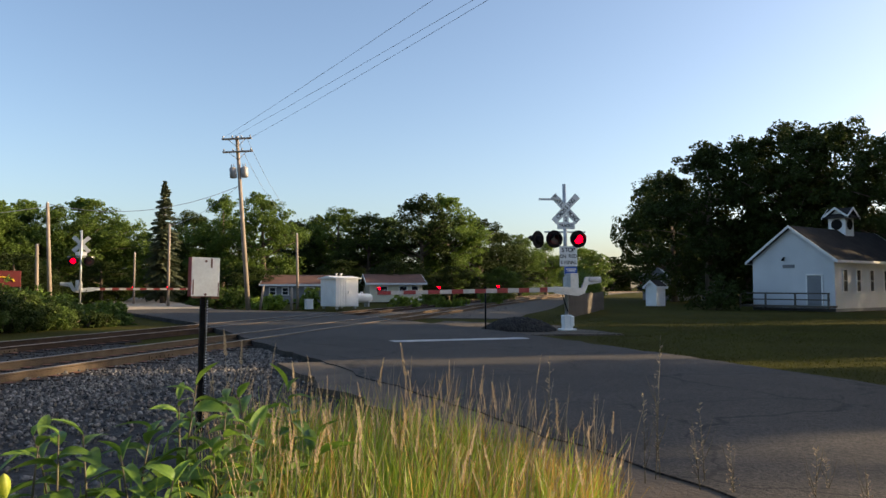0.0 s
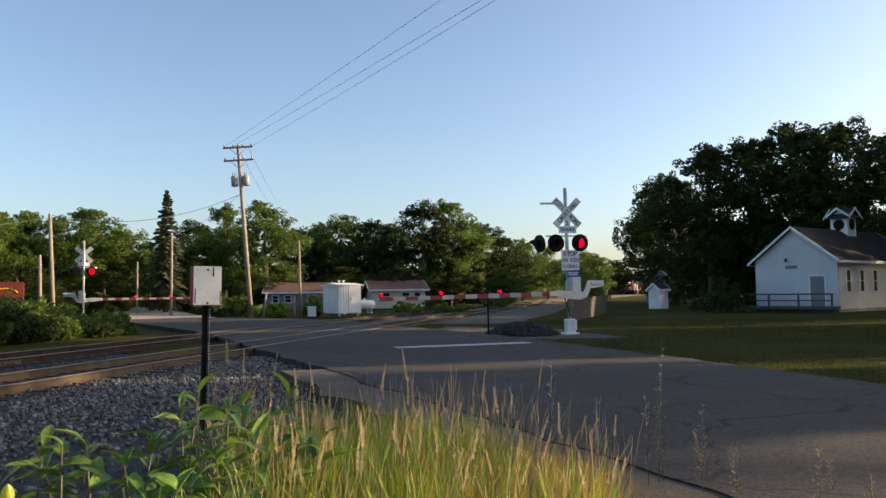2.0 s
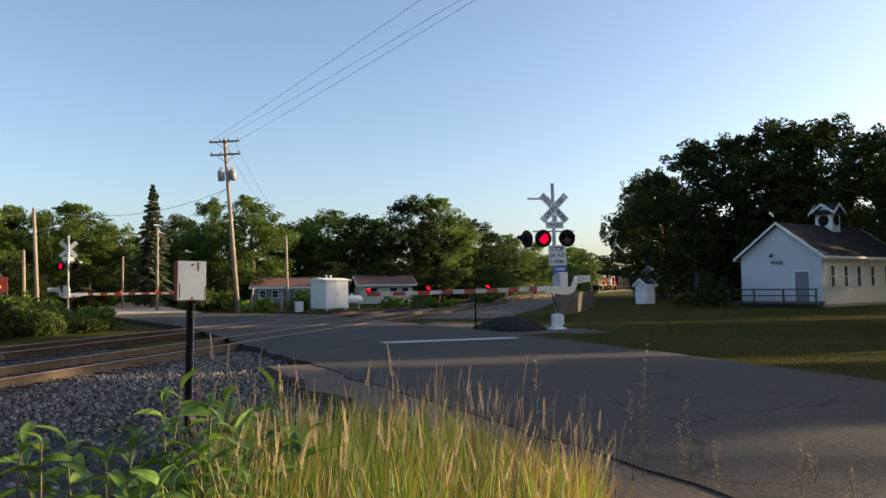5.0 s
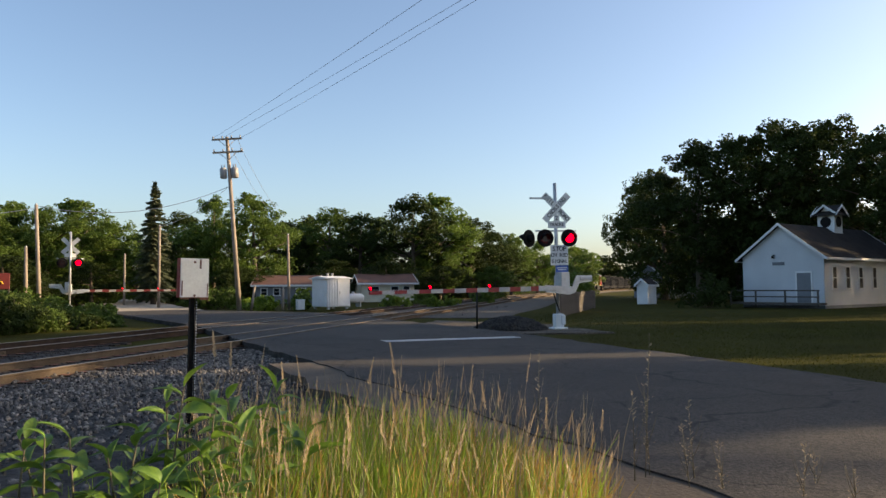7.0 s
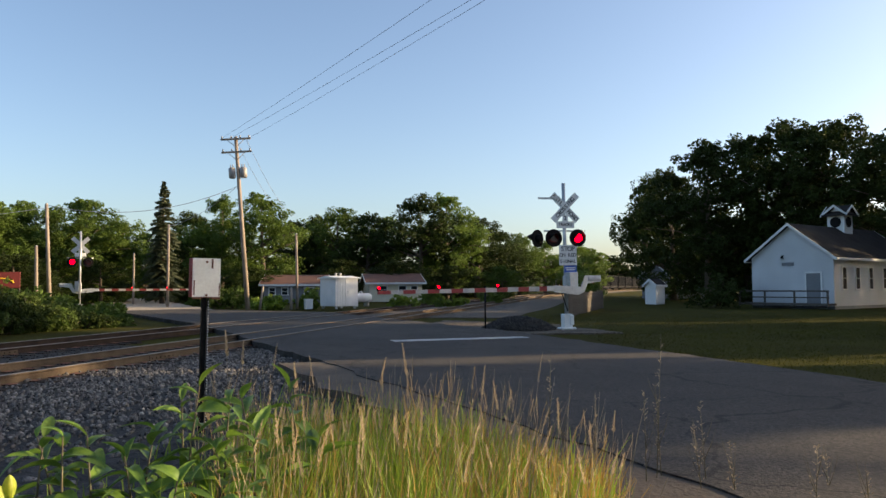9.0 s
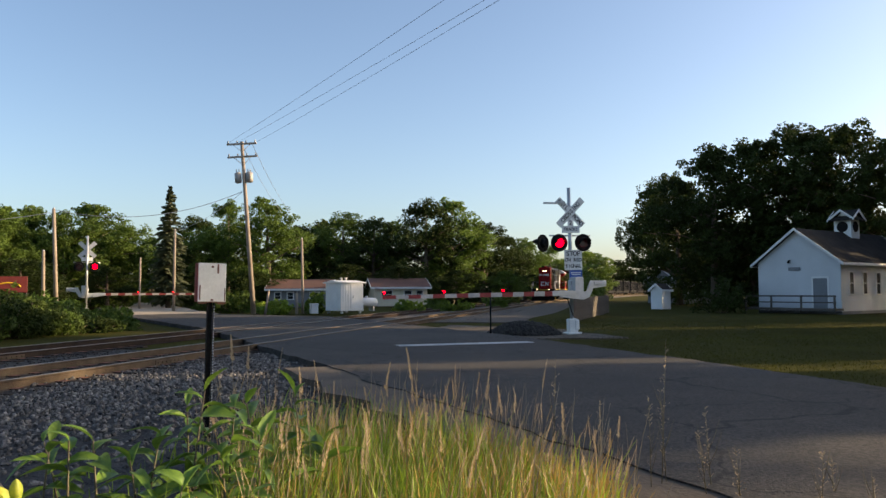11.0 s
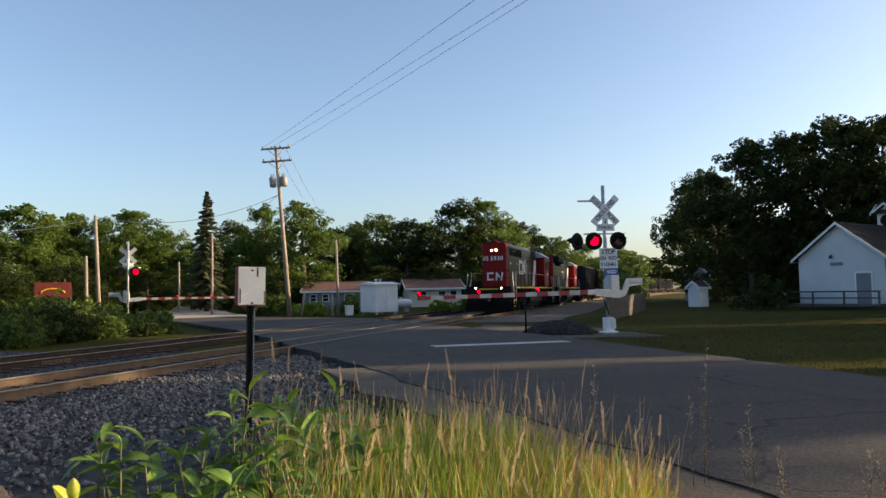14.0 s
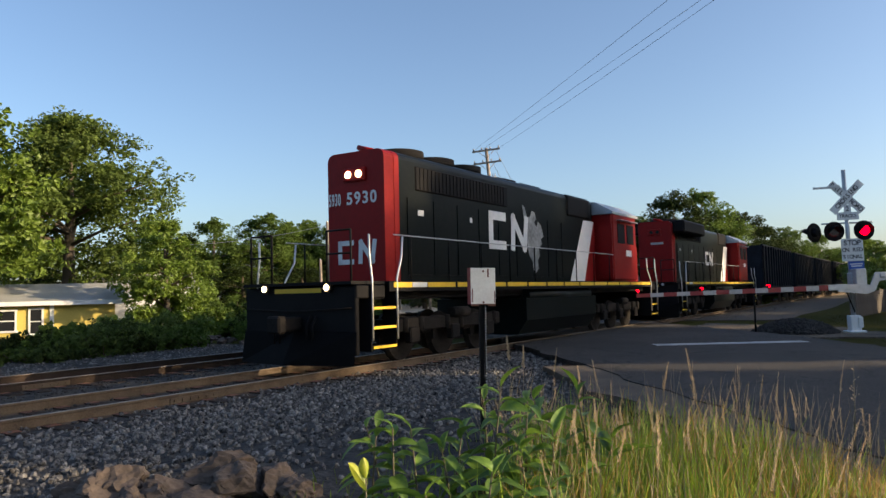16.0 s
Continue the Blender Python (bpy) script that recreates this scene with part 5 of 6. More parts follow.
    part("short_hood", hood(-17.05, -18.6, 0.98, Z0, 3.25, 0.2), "cn_red", t, "red short nose")
    for x in (-0.7, 0.7):
        part("cab_window", cubes(((x, -17.06, 3.65), (0.6, 0.03, 0.6)), bev=0.01), "glass", cab, "dark end window")
    # pilots, plows, couplers, steps
    for y, d in ((-0.55, 1), (-19.2, -1)):
        part("pilot", cubes(((0, y + 0.40 * d, 0.95), (2.95, 0.12, 1.3)), ((0, y, 1.5), (3.0, 0.9, 0.25)), bev=0.02), "black", t, "black end plate")
        bm = bmesh.new()
        e = y + 0.46 * d
        vs = [bm.verts.new(p) for p in ((-1.5, e, 0.75), (0, e + 0.1 * d, 0.75), (1.5, e, 0.75), (-1.5, e + 0.1 * d, 0.12), (0, e + 0.45 * d, 0.12), (1.5, e + 0.1 * d, 0.12))]
        for q in ((0, 1, 4, 3), (1, 2, 5, 4)):
            bm.faces.new([vs[i] for i in q])
        bmesh.ops.solidify(bm, geom=bm.faces[:], thickness=0.04)
        part("snow_plow", bm, "black", t, "black plow blade")
        part("coupler", cubes(((0, y + 0.75 * d, 0.9), (0.25, 0.6, 0.28)), ((0, y + 1.05 * d, 0.9), (0.36, 0.22, 0.34)), bev=0.04), "grime", t)
        part("end_platform", cubes(((0, y - 0.2 * d, 1.68), (2.9, 1.5, 0.06))), "black", t)
        part("buffer_stripe", cubes(((0, y + 0.466 * d, 1.55), (1.25, 0.012, 0.09))), "yellow", t, "yellow reflective stripe")
        for sx in (-1, 1):
            for k, z in enumerate((0.42, 0.80, 1.18)):
                st = part("step", cubes(((sx * 1.38, y - 0.35 * d, z), (0.32, 0.75, 0.03))), "black", t)
                part("step_edge", cubes(((sx * 1.545, y - 0.35 * d, z), (0.02, 0.75, 0.05))), "yellow", st, "yellow step edge")
            for yy in (y + 0.05 * d, y - 0.76 * d):
                part("step_side", cubes(((sx * 1.36, yy, 1.0), (0.34, 0.03, 1.3))), "black", t)
            for yy in (y + 0.05 * d, y - 0.76 * d):
                tp = 2.62
                part("grab_rail", tube(bmesh.new(), [(sx * 1.56, yy, 0.55), (sx * 1.56, yy, 1.75), (sx * 1.5, yy - 0.25 * d * (1 if yy == y - 0.76 * d else 0), 2.2), (sx * 1.5, yy - 0.3 * d * (1 if yy == y - 0.76 * d else 0), tp)], 0.022, 8), "galv", t, "pale grab rail")
            # ditch lights
            dl = part("ditch_light", bar((sx * 0.84, y + 0.40 * d, 1.60), (sx * 0.84, y + 0.54 * d, 1.60), r=0.10, seg=14), "black", t)
            bm = bmesh.new()
            tube(bm, [(sx * 0.84, y + 0.545 * d, 1.60), (sx * 0.84, y + 0.565 * d, 1.60)], [0.062, 0.062], 16)
            part("ditch_lens", bm, "lamp_white" if lead and d > 0 else "galv", dl, "lit ditch light" if lead and d > 0 else "")
        for x in (-1.35, -0.75, 0.75, 1.35):
            part("end_post", bar((x, y + 0.42 * d, 1.7), (x, y + 0.42 * d, 2.7), r=0.022), "black", t)
        for z in (2.7, 2.25):
            part("end_rail", bar((-1.35, y + 0.42 * d, z), (-0.75, y + 0.42 * d, z), r=0.02), "black", t)
            part("end_rail", bar((0.75, y + 0.42 * d, z), (1.35, y + 0.42 * d, z), r=0.02), "black", t)
        part("uncoupling_lever", bar((-1.4, y + 0.5 * d, 1.2), (-0.3, y + 0.52 * d, 1.15), (0.3, y + 0.52 * d, 1.15), (1.4, y + 0.5 * d, 1.2), r=0.014), "grime", t)
        for x in (-0.5, -0.35, 0.35, 0.5):
            part("air_hose", tube(bmesh.new(), [(x, y + 0.47 * d, 1.05), (x, y + 0.6 * d, 0.85), (x * 1.05, y + 0.6 * d, 0.5)], 0.022, 6), "black", t)
    # side handrails
    for sx in (-1, 1):
        part("handrail", bar((sx * 1.5, -1.3, 2.65), (sx * 1.5, -7.5, 2.65), (sx * 1.5, -14.3, 2.65), r=0.013), "galv", t, "long side handrail")
        for k in range(9):
            part("handrail_post", bar((sx * 1.5, -1.9 - k * 1.5, 1.7), (sx * 1.5, -1.9 - k * 1.5, 2.65), r=0.018), "black", t)
    # fuel tank, air reservoirs, trucks
    bm = bmesh.new()
    prism(bm, [(-1.45, 1.25), (-1.45, 0.65), (-1.15, 0.25), (1.15, 0.25), (1.45, 0.65), (1.45, 1.25)], 1, -7.4, -12.6)
    part("fuel_tank", bm, "black_gloss", t, "dark fuel tank")
    for sx in (-1, 1):
        part("air_reservoir", bar((sx * 1.3, -7.6, 1.32), (sx * 1.3, -12.2, 1.32), r=0.17, seg=14), "black_gloss", t)
    truck(t, -4.1)
    truck(t, -15.8)
    return t


def hopper_car():
    t = thing("hopper_car", pose(0, 0, 0), "dark blue-black open-top hopper car of the freight train", "freight car", "freight cars")
    L = 16.2
    bm = bmesh.new()
    prism(bm, [(-1.55, 1.35), (-1.1, 0.75), (1.1, 0.75), (1.55, 1.35), (1.55, 4.3), (1.45, 4.3), (1.45, 1.5), (-1.45, 1.5), (-1.45, 4.3), (-1.55, 4.3)], 1, -0.9, -L + 0.9)
    part("body", bm, "car_paint", t)
    for y in (-0.9, -L + 0.9):
        part("end_wall", cubes(((0, y, 2.9), (3.1, 0.08, 2.8))), "car_paint", t)
    for sx in (-1, 1):
        part("top_chord", cubes(((sx * 1.55, -L / 2, 4.3), (0.14, L - 1.6, 0.12))), "car_paint", t)
        for k in range(13):
            part("side_post", cubes(((sx * 1.6, -1.1 - k * (L - 2.2) / 12, 2.85), (0.1, 0.14, 2.9))), "car_paint", t)
        part("side_sill", cubes(((sx * 1.5, -L / 2, 1.25), (0.14, L - 1.0, 0.2))), "grime", t)
        part("ladder", cubes(((sx * 1.64, -0.95, 2.6), (0.04, 0.4, 2.6))), "grime", t)
    part("load", cubes(((0, -L / 2, 4.0), (2.86, L - 2.0, 0.2))), "grime", t)
    part("centre_sill", cubes(((0, -L / 2, 0.95), (0.4, L + 0.9, 0.3))), "grime", t)
    for yc in (-1.9, -L + 1.9):
        fr = part("truck_frame", cubes(((-1.0, yc, 0.55), (0.14, 2.2, 0.28)), ((1.0, yc, 0.55), (0.14, 2.2, 0.28)), ((0, yc, 0.7), (2.1, 0.4, 0.3)), bev=0.02), "grime", t)
        for y in (yc - 0.88, yc + 0.88):
            for sx in (-1, 1):
                bm = bmesh.new()
                tube(bm, [(sx * 0.70, y, 0.46), (sx * 0.72, y, 0.46), (sx * 0.83, y, 0.46)], [0.48, 0.46, 0.455], 22)
                part("wheel", bm, "rail", fr)
    return t


M["car_paint"] = material("car_paint", (0.018, 0.021, 0.030), (0.008, 0.009, 0.012), 0.6, spec=0.1, scale=1.2, fine=10, bump=0.1)
TRAIN = []
lead = locomotive("red-nosed black diesel locomotive running hood first, headlights lit", True)
TRAIN.append((lead, 0.0, -4.1, -15.8))
second = locomotive("second black and red diesel locomotive coupled behind", False)
TRAIN.append((second, 22.6, -4.1, -15.8))
car = hopper_car()
for k in range(10):
    c = car if k == 0 else copy_thing(car, pose(0, 0, 0))
    TRAIN.append((c, 44.1 + k * 17.0, -1.9, -14.3))


def on_track(u):
    return tw(u, track_n(u))


def train_rows(back, ya, yb):
    rows = []
    for k in range(17):
        s = 10.33 + (16 - k) * 17.72 + back
        a, b = on_track(s - ya), on_track(s - yb)
        d = (a - b).normalized()
        rz = math.degrees(math.atan2(-d.x, d.y))
        p = a - d * ya
        rows.append((float(k), pose(p.x, p.y, 0.0, 0, 0, rz)))
    return rows


# ---- roadside plants and stones ----
def blades(name, spots, mat, label, seed, width=0.006, bend=0.35):
    """Grass blades, each a tapering bent ribbon; spots are (x, y, z, height)."""
    rnd = random.Random(seed)
    vs, fs = [], []
    for x, y, z, h in spots:
        a = rnd.uniform(0, math.tau)
        d = Vector((math.cos(a), math.sin(a), 0))
        d = (d + Vector((0.35, 0.1, 0))).normalized()
        s = Vector((-d.y, d.x, 0))
        s.rotate(Matrix.Rotation(rnd.uniform(-1.2, 1.2), 3, "Z"))
        b, w = bend * h * rnd.uniform(0.1, 1.3), width * rnd.uniform(0.6, 1.5)
        k = len(vs)
        for j in range(5):
            f = j / 4
            p = Vector((x, y, z)) + d * b * f * f + Vector((0, 0, h * f * (1 - 0.12 * f * b / h)))
            ww = w * (1 - f ** 1.8) + 0.0008
            vs += [p - s * ww, p + s * ww]
        fs += [(k + 2 * j, k + 2 * j + 1, k + 2 * j + 3, k + 2 * j + 2) for j in range(4)]
    me = bpy.data.meshes.new(name)
    me.from_pydata(vs, [], fs)
    me.materials.append(M[mat])
    return tagged(new(name, me), label, "grass", kind="stuff")


def in_verge(x, y):
    m = math.cos(ROAD_AZ) * x + math.sin(ROAD_AZ) * y
    n = -UY * x + UX * y
    return m < 3.45 and n < 4.4


def build_verge():
    rnd = random.Random(21)
    green, dry, tall, floor_ = [], [], [], []
    while len(green) + len(dry) < 10500:
        y = rnd.triangular(2.6, 7.8, 4.6)
        x = rnd.uniform(-1.5, 1.7) * (0.6 + y * 0.09)
        m = math.cos(ROAD_AZ) * x + math.sin(ROAD_AZ) * y
        if not in_verge(x, y) or x < -0.33 * y + rnd.gauss(0, 0.12) or x > 0.23 * y + rnd.gauss(0, 0.05):
            continue
        edge = min(1.0, (3.5 - m) / 0.9)
        h = (0.27 + 0.45 * rnd.random() ** 1.7) * (1.0 + 0.35 * noise.noise(Vector((x * 3.1, y * 3.1, 7)))) * (0.45 + 0.55 * edge) * (1.0 - 0.05 * max(0, y - 5.5))
        yellow = 0.3 + 0.65 * max(0, min(1, (x + 0.2) / 0.9)) + 0.5 * noise.noise(Vector((x * 1.6, y * 1.6, 2)))
        (dry if rnd.random() < yellow * 0.60 else green).append((x, y, -0.2, h))
    for _ in range(9000):
        a, r = rnd.uniform(-1.9, 1.2), rnd.uniform(1.5, 14)
        x, y = math.sin(a) * r, math.cos(a) * r
        if in_verge(x, y) and x < 0.24 * y + 0.1:
            floor_.append((x, y, -0.2, rnd.uniform(0.06, 0.25)))
    while len(tall) < 550:
        y = rnd.uniform(3.2, 7.2)
        x = rnd.uniform(-0.34, 0.25) * y
        if in_verge(x, y) and rnd.random() < 0.35 + 0.9 * abs(noise.noise(Vector((x * 2.3, y * 2.3, 4)))):
            tall.append((x, y, -0.2, rnd.uniform(0.5, 0.92)))
    blades("verge_grass", tall, "seed", "thin dead tan grass stalks", 26, 0.0021, 0.3)
    blades("verge_grass", green, "grass", "tall sunlit green roadside grass", 22, 0.0052)
    blades("verge_grass", dry, "grass_dry", "tall sunlit yellowing roadside grass", 23, 0.005)
    blades("verge_grass", floor_, "grass", "short rough grass under the tall stems", 24, 0.006)
    lawn = []
    for _ in range(60000):
        x, y = rnd.uniform(4.5, 26), rnd.triangular(10, 46, 16)
        m = math.cos(ROAD_AZ) * x + math.sin(ROAD_AZ) * y
        if m > 10.9 + max(0, min(1.6, (y - 14) * 0.12)) and x < y * 0.75:
            lawn.append((x, y, -0.2, rnd.uniform(0.015, 0.04)))
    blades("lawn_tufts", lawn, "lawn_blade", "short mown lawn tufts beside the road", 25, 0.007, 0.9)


build_verge()


def seed_stem(x, y, h, mat, seed, fat=1.0):
    rnd = random.Random(seed)
    t = thing("grass_stem", pose(x, y, -0.2), "dry tan grass stem with a feathery seed head", "grass stem", "seeding grass stems")
    lx, ly = rnd.uniform(-0.12, 0.16), rnd.uniform(-0.1, 0.1)
    pts = [Vector((lx * f * f, ly * f * f, h * f)) for f in (0, 0.3, 0.6, 0.85, 1.0)]
    part("stalk", tube(bmesh.new(), pts, [0.0028, 0.0024, 0.0018, 0.0014, 0.001], 4), mat, t)
    vs, fs = [], []
    for k in range(int(46 * fat)):
        f = 0.80 + 0.20 * k / (46 * fat)
        p = Vector((lx * f * f, ly * f * f, h * f))
        a = k * 2.4
        ln = 0.034 * fat * (1.25 - (f - 0.8) * 4.2) * rnd.uniform(0.6, 1.2)
        d = Vector((math.cos(a) * 0.45, math.sin(a) * 0.45, 0.85)).normalized()
        s = d.orthogonal().normalized() * 0.0042 * fat
        q = len(vs)
        vs += [p, p + d * ln * 0.5 + s, p + d * ln, p + d * ln * 0.5 - s]
        fs.append((q, q + 1, q + 2, q + 3))
    me = bpy.data.meshes.new("seed_head")
    me.from_pydata(vs, [], fs)
    me.materials.append(M["seed"])
    new("seed_head", me).parent = t


def build_stems():
    rnd = random.Random(31)
    k = 0
    # the clear tall ones first, then a scattering
    for x, y, h, fat in ((-1.92, 6.6, 1.22, 1.1), (-1.82, 6.6, 1.12, 1.0), (-1.5, 6.2, 1.14, 0.7), (-1.05, 5.4, 1.06, 0.9), (-0.88, 5.3, 1.12, 0.7), (-0.2, 5.2, 1.2, 0.95), (0.05, 5.6, 1.05, 0.6), (0.22, 5.2, 1.06, 0.7), (0.62, 5.4, 1.12, 0.6), (-0.55, 5.5, 1.08, 0.8), (0.4, 4.8, 0.98, 0.8)):
        seed_stem(x, y, h, "seed", 400 + k, fat)
        k += 1
    while k < 200:
        y = rnd.uniform(3.6, 6.8)
        x = rnd.uniform(-0.33 * y, 0.23 * y)
        if in_verge(x, y):
            seed_stem(x, y, rnd.uniform(0.66, 1.0) * (1 - 0.2 * max(0.0, x)), "seed" if rnd.random() < 0.7 else "grass_dry", 400 + k, rnd.uniform(0.4, 0.8))
            k += 1


build_stems()


def leaf_mesh(name, length, width, curl, fold, mat):
    """One broad leaf along +y with a midrib fold and a drooping tip."""
    vs, fs = [], []
    rows = 8
    for j in range(rows):
        f = j / (rows - 1)
        w = width / 2 * (math.sin(math.pi * min(1, f * 0.97 + 0.03)) ** 0.75) * (1.12 - 0.25 * f)
        y, z = length * f, -curl * length * f * f + 0.1 * length * f
        for c in (-1, -0.5, 0, 0.5, 1):
            vs.append((c * w, y, z + abs(c) * fold * w + 0.012 * math.sin(f * 14 + c * 2) * abs(c) * width))
    for j in range(rows - 1):
        for i in range(4):
            a = j * 5 + i
            fs.append((a, a + 1, a + 6, a + 5))
    me = bpy.data.meshes.new(name)
    me.from_pydata(vs, [], fs)
    for p in me.polygons:
        p.use_smooth = True
    me.materials.append(M[mat])
    return me


LEAVES = [leaf_mesh("leaf", 0.22, 0.085, 0.45, 0.4, "weed_leaf"), leaf_mesh("leaf", 0.26, 0.085, 0.3, 0.7, "weed_leaf"), leaf_mesh("leaf", 0.17, 0.105, 0.75, 0.35, "weed_leaf"), leaf_mesh("leaf", 0.22, 0.07, 0.95, 0.6, "weed_leaf")]
M["leaf_yellow"] = material("leaf_yellow", (0.40, 0.42, 0.05), (0.17, 0.26, 0.035), 0.5, scale=9, fine=40, bump=0.1, trans=0.35)
YELLOW_LEAF = leaf_mesh("leaf", 0.17, 0.10, -0.45, 0.95, "leaf_yellow")


def milkweed(x, y, h, seed, leaves=16, yellow=0):
    rnd = random.Random(seed)
    t = thing("milkweed_plant", pose(x, y, -0.2), "leafy green weed with broad pointed leaves on an upright stem", "weed", "broad-leaved weeds")
    lx, ly = rnd.uniform(-0.1, 0.1), rnd.uniform(-0.08, 0.08)
    at = lambda f: Vector((lx * f * f, ly * f * f, h * f))
    part("stem", tube(bmesh.new(), [at(f) for f in (0, 0.35, 0.7, 1.0)], [0.009, 0.008, 0.006, 0.004], 7), "weed_stem", t)
    for k in range(leaves):
        f = 0.3 + 0.7 * (k / (leaves - 1)) ** 0.9
        ob = new("leaf", YELLOW_LEAF if k >= leaves - yellow else rnd.choice(LEAVES))
        ob.parent = t
        up = -12 + 62 * max(0, (f - 0.45) / 0.55) ** 1.6 + rnd.uniform(-14, 14)
        s = rnd.uniform(0.75, 1.15) * (1.05 - 0.35 * max(0, f - 0.8) / 0.2)
        ob.matrix_basis = Matrix.Translation(at(f)) @ Matrix.Rotation(k * 2.1 + rnd.uniform(-0.5, 0.5), 4, "Z") @ Matrix.Rotation(radians(up), 4, "X") @ Matrix.Rotation(radians(rnd.uniform(-30, 30)), 4, "Y") @ Matrix.Diagonal((s, s, s, 1))


for i, (x, y, h, lv, yl) in enumerate([(-1.42, 4.0, 1.06, 15, 0), (-1.25, 4.15, 0.96, 13, 0), (-1.05, 4.1, 0.82, 14, 0), (-1.62, 3.9, 0.72, 14, 0), (-1.92, 3.7, 0.86, 11, 0), (-1.78, 3.75, 0.84, 11, 0), (-2.12, 3.8, 0.84, 10, 0),
                                      (-1.77, 3.0, 0.74, 9, 2), (-1.55, 3.2, 0.62, 12, 0), (-1.3, 3.4, 0.70, 14, 0), (-1.0, 3.5, 0.62, 12, 0), (-0.95, 4.9, 0.95, 14, 0), (-1.2, 4.7, 0.9, 12, 0), (-2.25, 4.3, 0.75, 10, 0), (-1.5, 4.25, 0.95, 16, 0), (-1.15, 3.85, 0.75, 16, 0), (-1.7, 4.1, 0.8, 14, 0), (-0.8, 4.3, 0.72, 12, 0)]):
    milkweed(x, y, h, 500 + i, lv, yl)


def thin_weed(x, y, h, seed):
    rnd = random.Random(seed)
    t = thing("thin_weed", pose(x, y, -0.18), "thin upright weed with tiny buds in the road edge crack", "weed", "thin roadside weeds")
    top = Vector((rnd.uniform(-0.06, 0.06), rnd.uniform(-0.05, 0.05), h))
    part("stem", tube(bmesh.new(), [(0, 0, 0), top * 0.5, top], [0.004, 0.003, 0.0015], 5), "weed_stem", t)
    vs, fs = [], []
    for k in range(26):
        f = rnd.uniform(0.25, 1.0)
        p = top * f
        a, ln = rnd.uniform(0, 6.28), rnd.uniform(0.015, 0.06) * (1.3 - f)
        d = Vector((math.cos(a), math.sin(a), 0.8)).normalized()
        s = d.orthogonal().normalized() * 0.004
        for e in (0.0, ln):
            q = len(vs)
            c = p + d * e
            vs += [c, c + d * 0.009 + s, c + d * 0.02, c + d * 0.009 - s]
            fs.append((q, q + 1, q + 2, q + 3))
    me = bpy.data.meshes.new("buds")
    me.from_pydata(vs, [], fs)
    me.materials.append(M["seed"])
    tagged(new("bud_spray", me), kind="stuff").parent = t
    for k in range(3):
        f = rnd.uniform(0.25, 0.6)
        a = rnd.uniform(0, 6.28)
        p = top * f
        part("branch", tube(bmesh.new(), [p, p + Vector((math.cos(a) * 0.05, math.sin(a) * 0.05, 0.12)), p + Vector((math.cos(a) * 0.09, math.sin(a) * 0.09, 0.25))], [0.0025, 0.002, 0.001], 4), "weed_stem", t)


for i, (x, y, h) in enumerate([(1.60, 5.6, 1.22), (1.66, 5.65, 0.85), (1.5, 5.5, 0.8), (1.95, 5.5, 0.72), (1.85, 5.3, 0.62), (2.05, 5.2, 0.5), (0.78, 5.6, 1.1), (1.2, 5.9, 0.7), (1.0, 6.1, 0.65), (2.5, 5.0, 0.5), (2.8, 4.9, 0.35), (2.75, 5.3, 0.4)]):
    thin_weed(x, y, h, 600 + i)


def chunk(x, y, z, s, seed, label):
    rnd = random.Random(seed)
    bm = bmesh.new()
    bmesh.ops.create_icosphere(bm, subdivisions=4 if s > 0.15 and y < 10 else 3, radius=1.0)
    cuts = [Vector((rnd.gauss(0, 1), rnd.gauss(0, 1), rnd.gauss(0, 1))).normalized() for _ in range(9)]
    lim = [rnd.uniform(0.5, 0.85) for _ in cuts]
    off = Vector((rnd.uniform(0, 50), 0, 0))
    for v in bm.verts:
        for c, l in zip(cuts, lim):
            d = v.co.dot(c)
            if d > l:
                v.co -= c * (d - l)
        v.co *= 1 + 0.22 * noise.noise(v.co * 2.2 + off) + 0.13 * noise.noise(v.co * 5.5 + off) + 0.06 * noise.noise(v.co * 13 + off)
        v.co = Vector((v.co.x * s * 1.3, v.co.y * s, v.co.z * s * 0.8))
    tagged(part("broken_stone", bm, "rubble", None, "", pose(x, y, z, 0, 0, rnd.uniform(0, 360))), label, "stone", "broken stones")


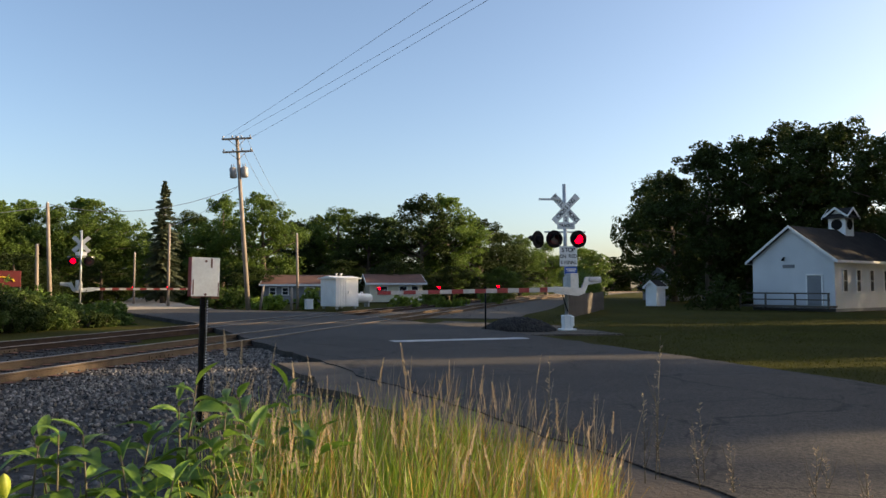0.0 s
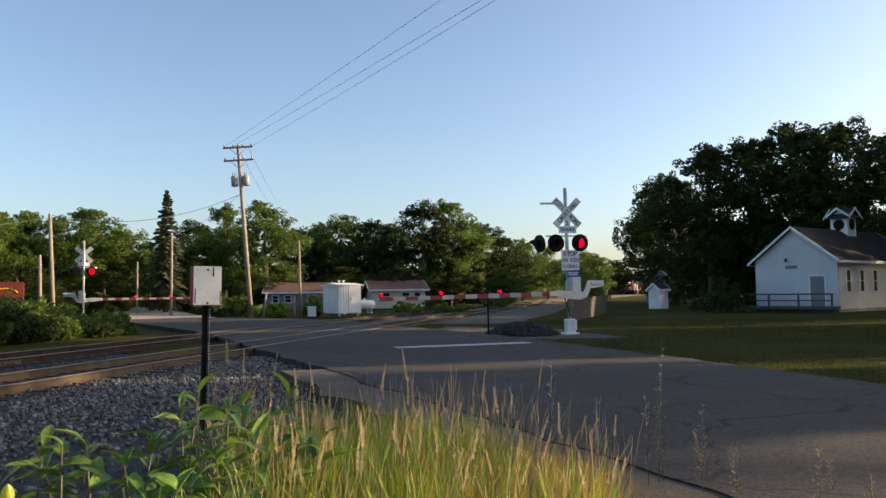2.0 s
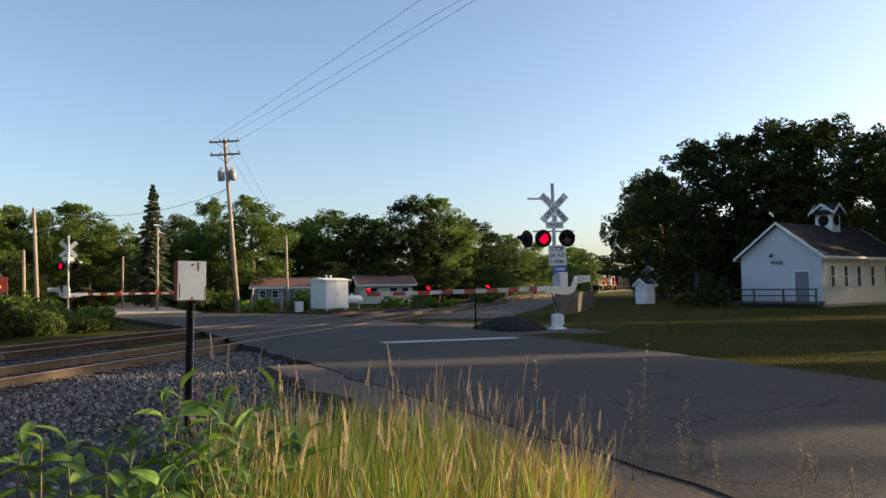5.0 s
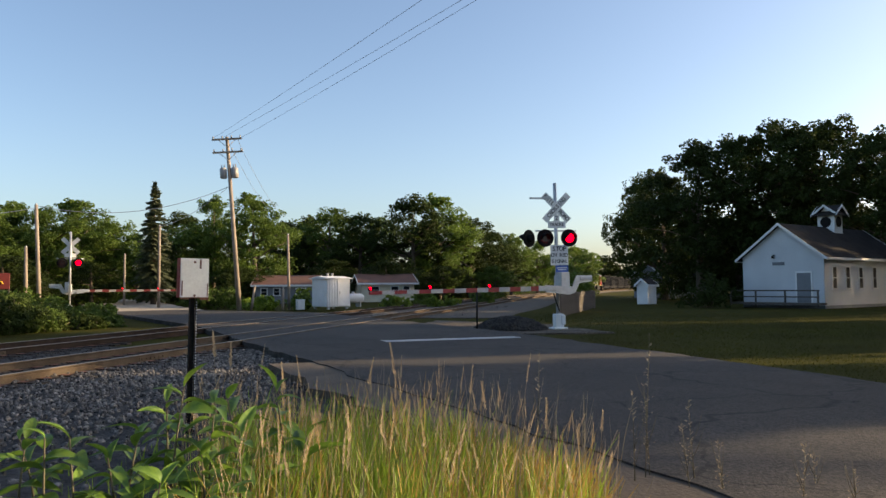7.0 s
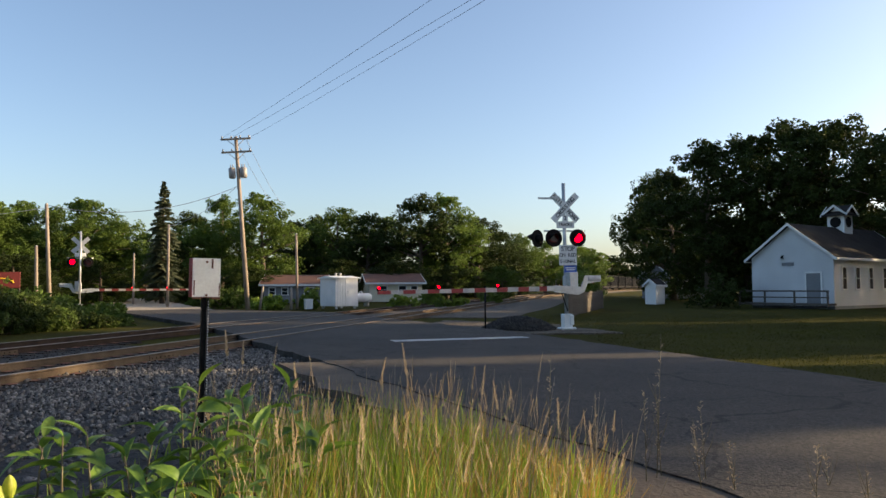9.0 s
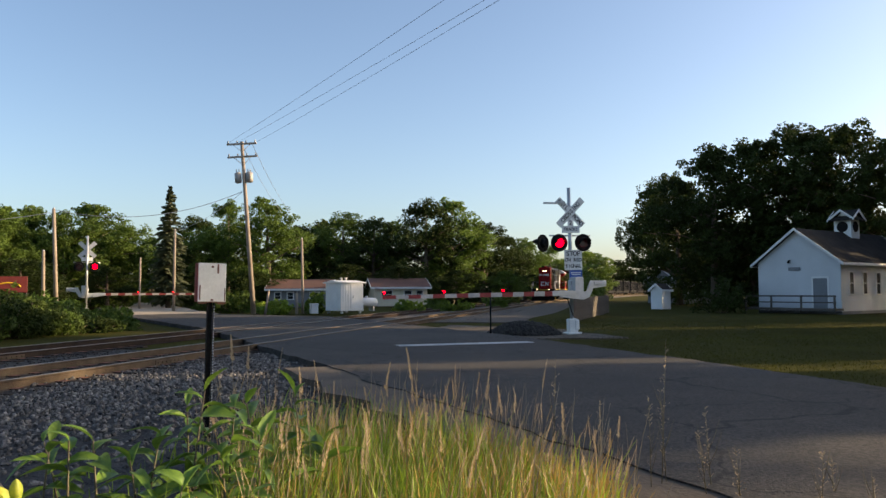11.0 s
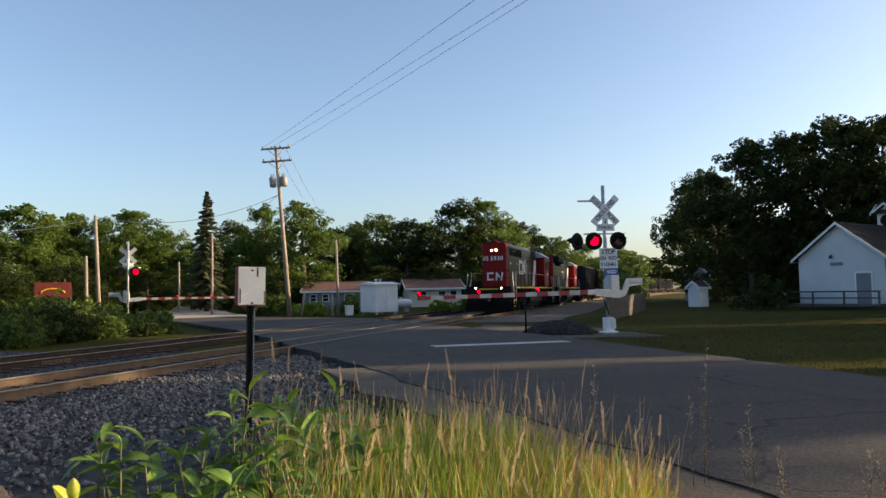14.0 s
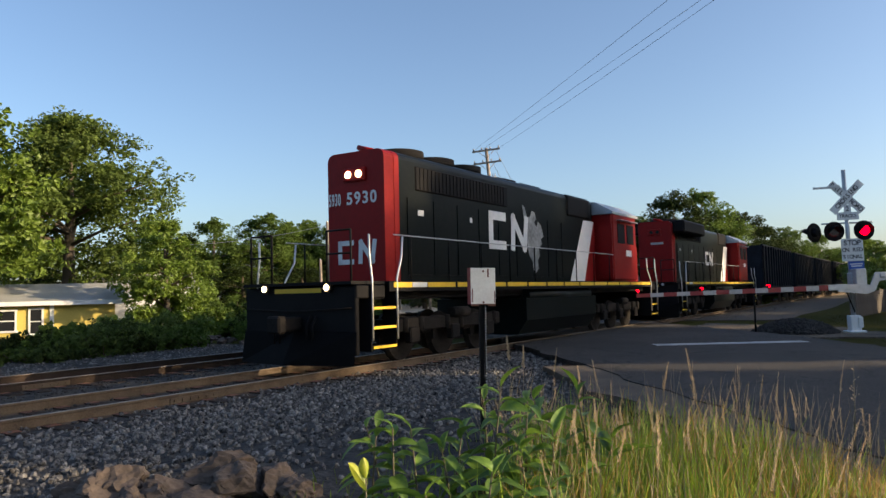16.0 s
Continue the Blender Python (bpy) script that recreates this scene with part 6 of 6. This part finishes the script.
for i, (x, y, z, s) in enumerate([(-4.55, 4.35, -0.02, 0.24), (-4.2, 4.55, -0.08, 0.20), (-3.95, 4.85, 0.0, 0.24), (-3.72, 4.8, -0.02, 0.2), (-3.55, 5.0, -0.1, 0.2), (-3.9, 4.5, -0.12, 0.2), (-4.8, 4.3, -0.1, 0.22), (-3.3, 5.0, -0.14, 0.16), (-4.35, 4.2, -0.14, 0.2)]):
    chunk(x, y, z, s, 700 + i, "rough brown chunk of broken concrete beside the ballast")
rr = random.Random(77)
for i in range(36):
    du, dn = rr.gauss(0, 1.5), rr.gauss(0, 0.45)
    p = tw(17.0 + du, 21.3 + dn)
    chunk(p.x, p.y, -0.14 + max(0, 0.32 - 0.12 * abs(du) - 0.3 * abs(dn)) * rr.random(), rr.uniform(0.09, 0.2), 720 + i, "brown chunk in a heap of rubble beyond the tracks")

# stop line and crack tar on the road
a, b = Vector((-1.34, 19.45, 0)), Vector((2.35, 20.75, 0))
w = Vector((-0.33, 0.94, 0)) * 0.28
slab("stop_line", [a - w, b - w, b + w, a + w], -0.024, 0.004, "paint_line", "worn white painted stop line on the asphalt", 0.03, 9, 0.15)


def ties():
    mesh = mesh_of("tie", cubes(((0, 0, -0.25), (2.6, 0.22, 0.16))), "tie")
    plate = mesh_of("tie_plate", cubes(((0, 0, -0.172), (0.34, 0.19, 0.014))), "rust")
    for shift, tr in ((0.0, tracks[0]), (TRACK_GAP, tracks[1])):
        for k in range(58):
            u = -10 + k * 0.5
            if u > 18.5:
                continue
            p = tw(u, track_n(u) + shift)
            if math.cos(ROAD_AZ) * p.x + math.sin(ROAD_AZ) * p.y > 3.4:
                continue
            ob = new("tie", mesh)
            ob.parent = tr
            ob.matrix_basis = Matrix.Translation(p + Vector((0, 0, 0.02))) @ Matrix.Rotation(-TRACK_AZ, 4, "Z")
            for s in (-0.7525, 0.7525):
                pl = new("tie_plate", plate)
                pl.parent = ob
                pl.matrix_basis = Matrix.Translation((s, 0, 0))


ties()


# ---- what moves ----
def flash_rows(at, lit_first, start, period):
    """A lamp's shutter disc: lit face forward, then turned away, over and over."""
    rows, t, on, ang = [], 0.0, lit_first, 0.0 if lit_first else 180.0
    rows.append((0.0, at @ pose(0, 0, 0, 0, 0, ang)))
    nxt = start
    while nxt < 15.85:
        for k in range(4):
            rows.append((nxt + k / 30, at @ pose(0, 0, 0, 0, 0, ang + 60 * k)))
        ang = (ang + 180) % 360
        on = not on
        nxt += period / 2
    rows.append((16.0, at @ pose(0, 0, 0, 0, 0, ang)))
    return rows


def motions():
    for ob, back, ya, yb in TRAIN:
        walk(ob, train_rows(back, ya, yb))
    for disc, lit, start, period in SHUTTERS:
        walk(disc, flash_rows(pose(0, -0.004, 0), lit, start, period))


motions()
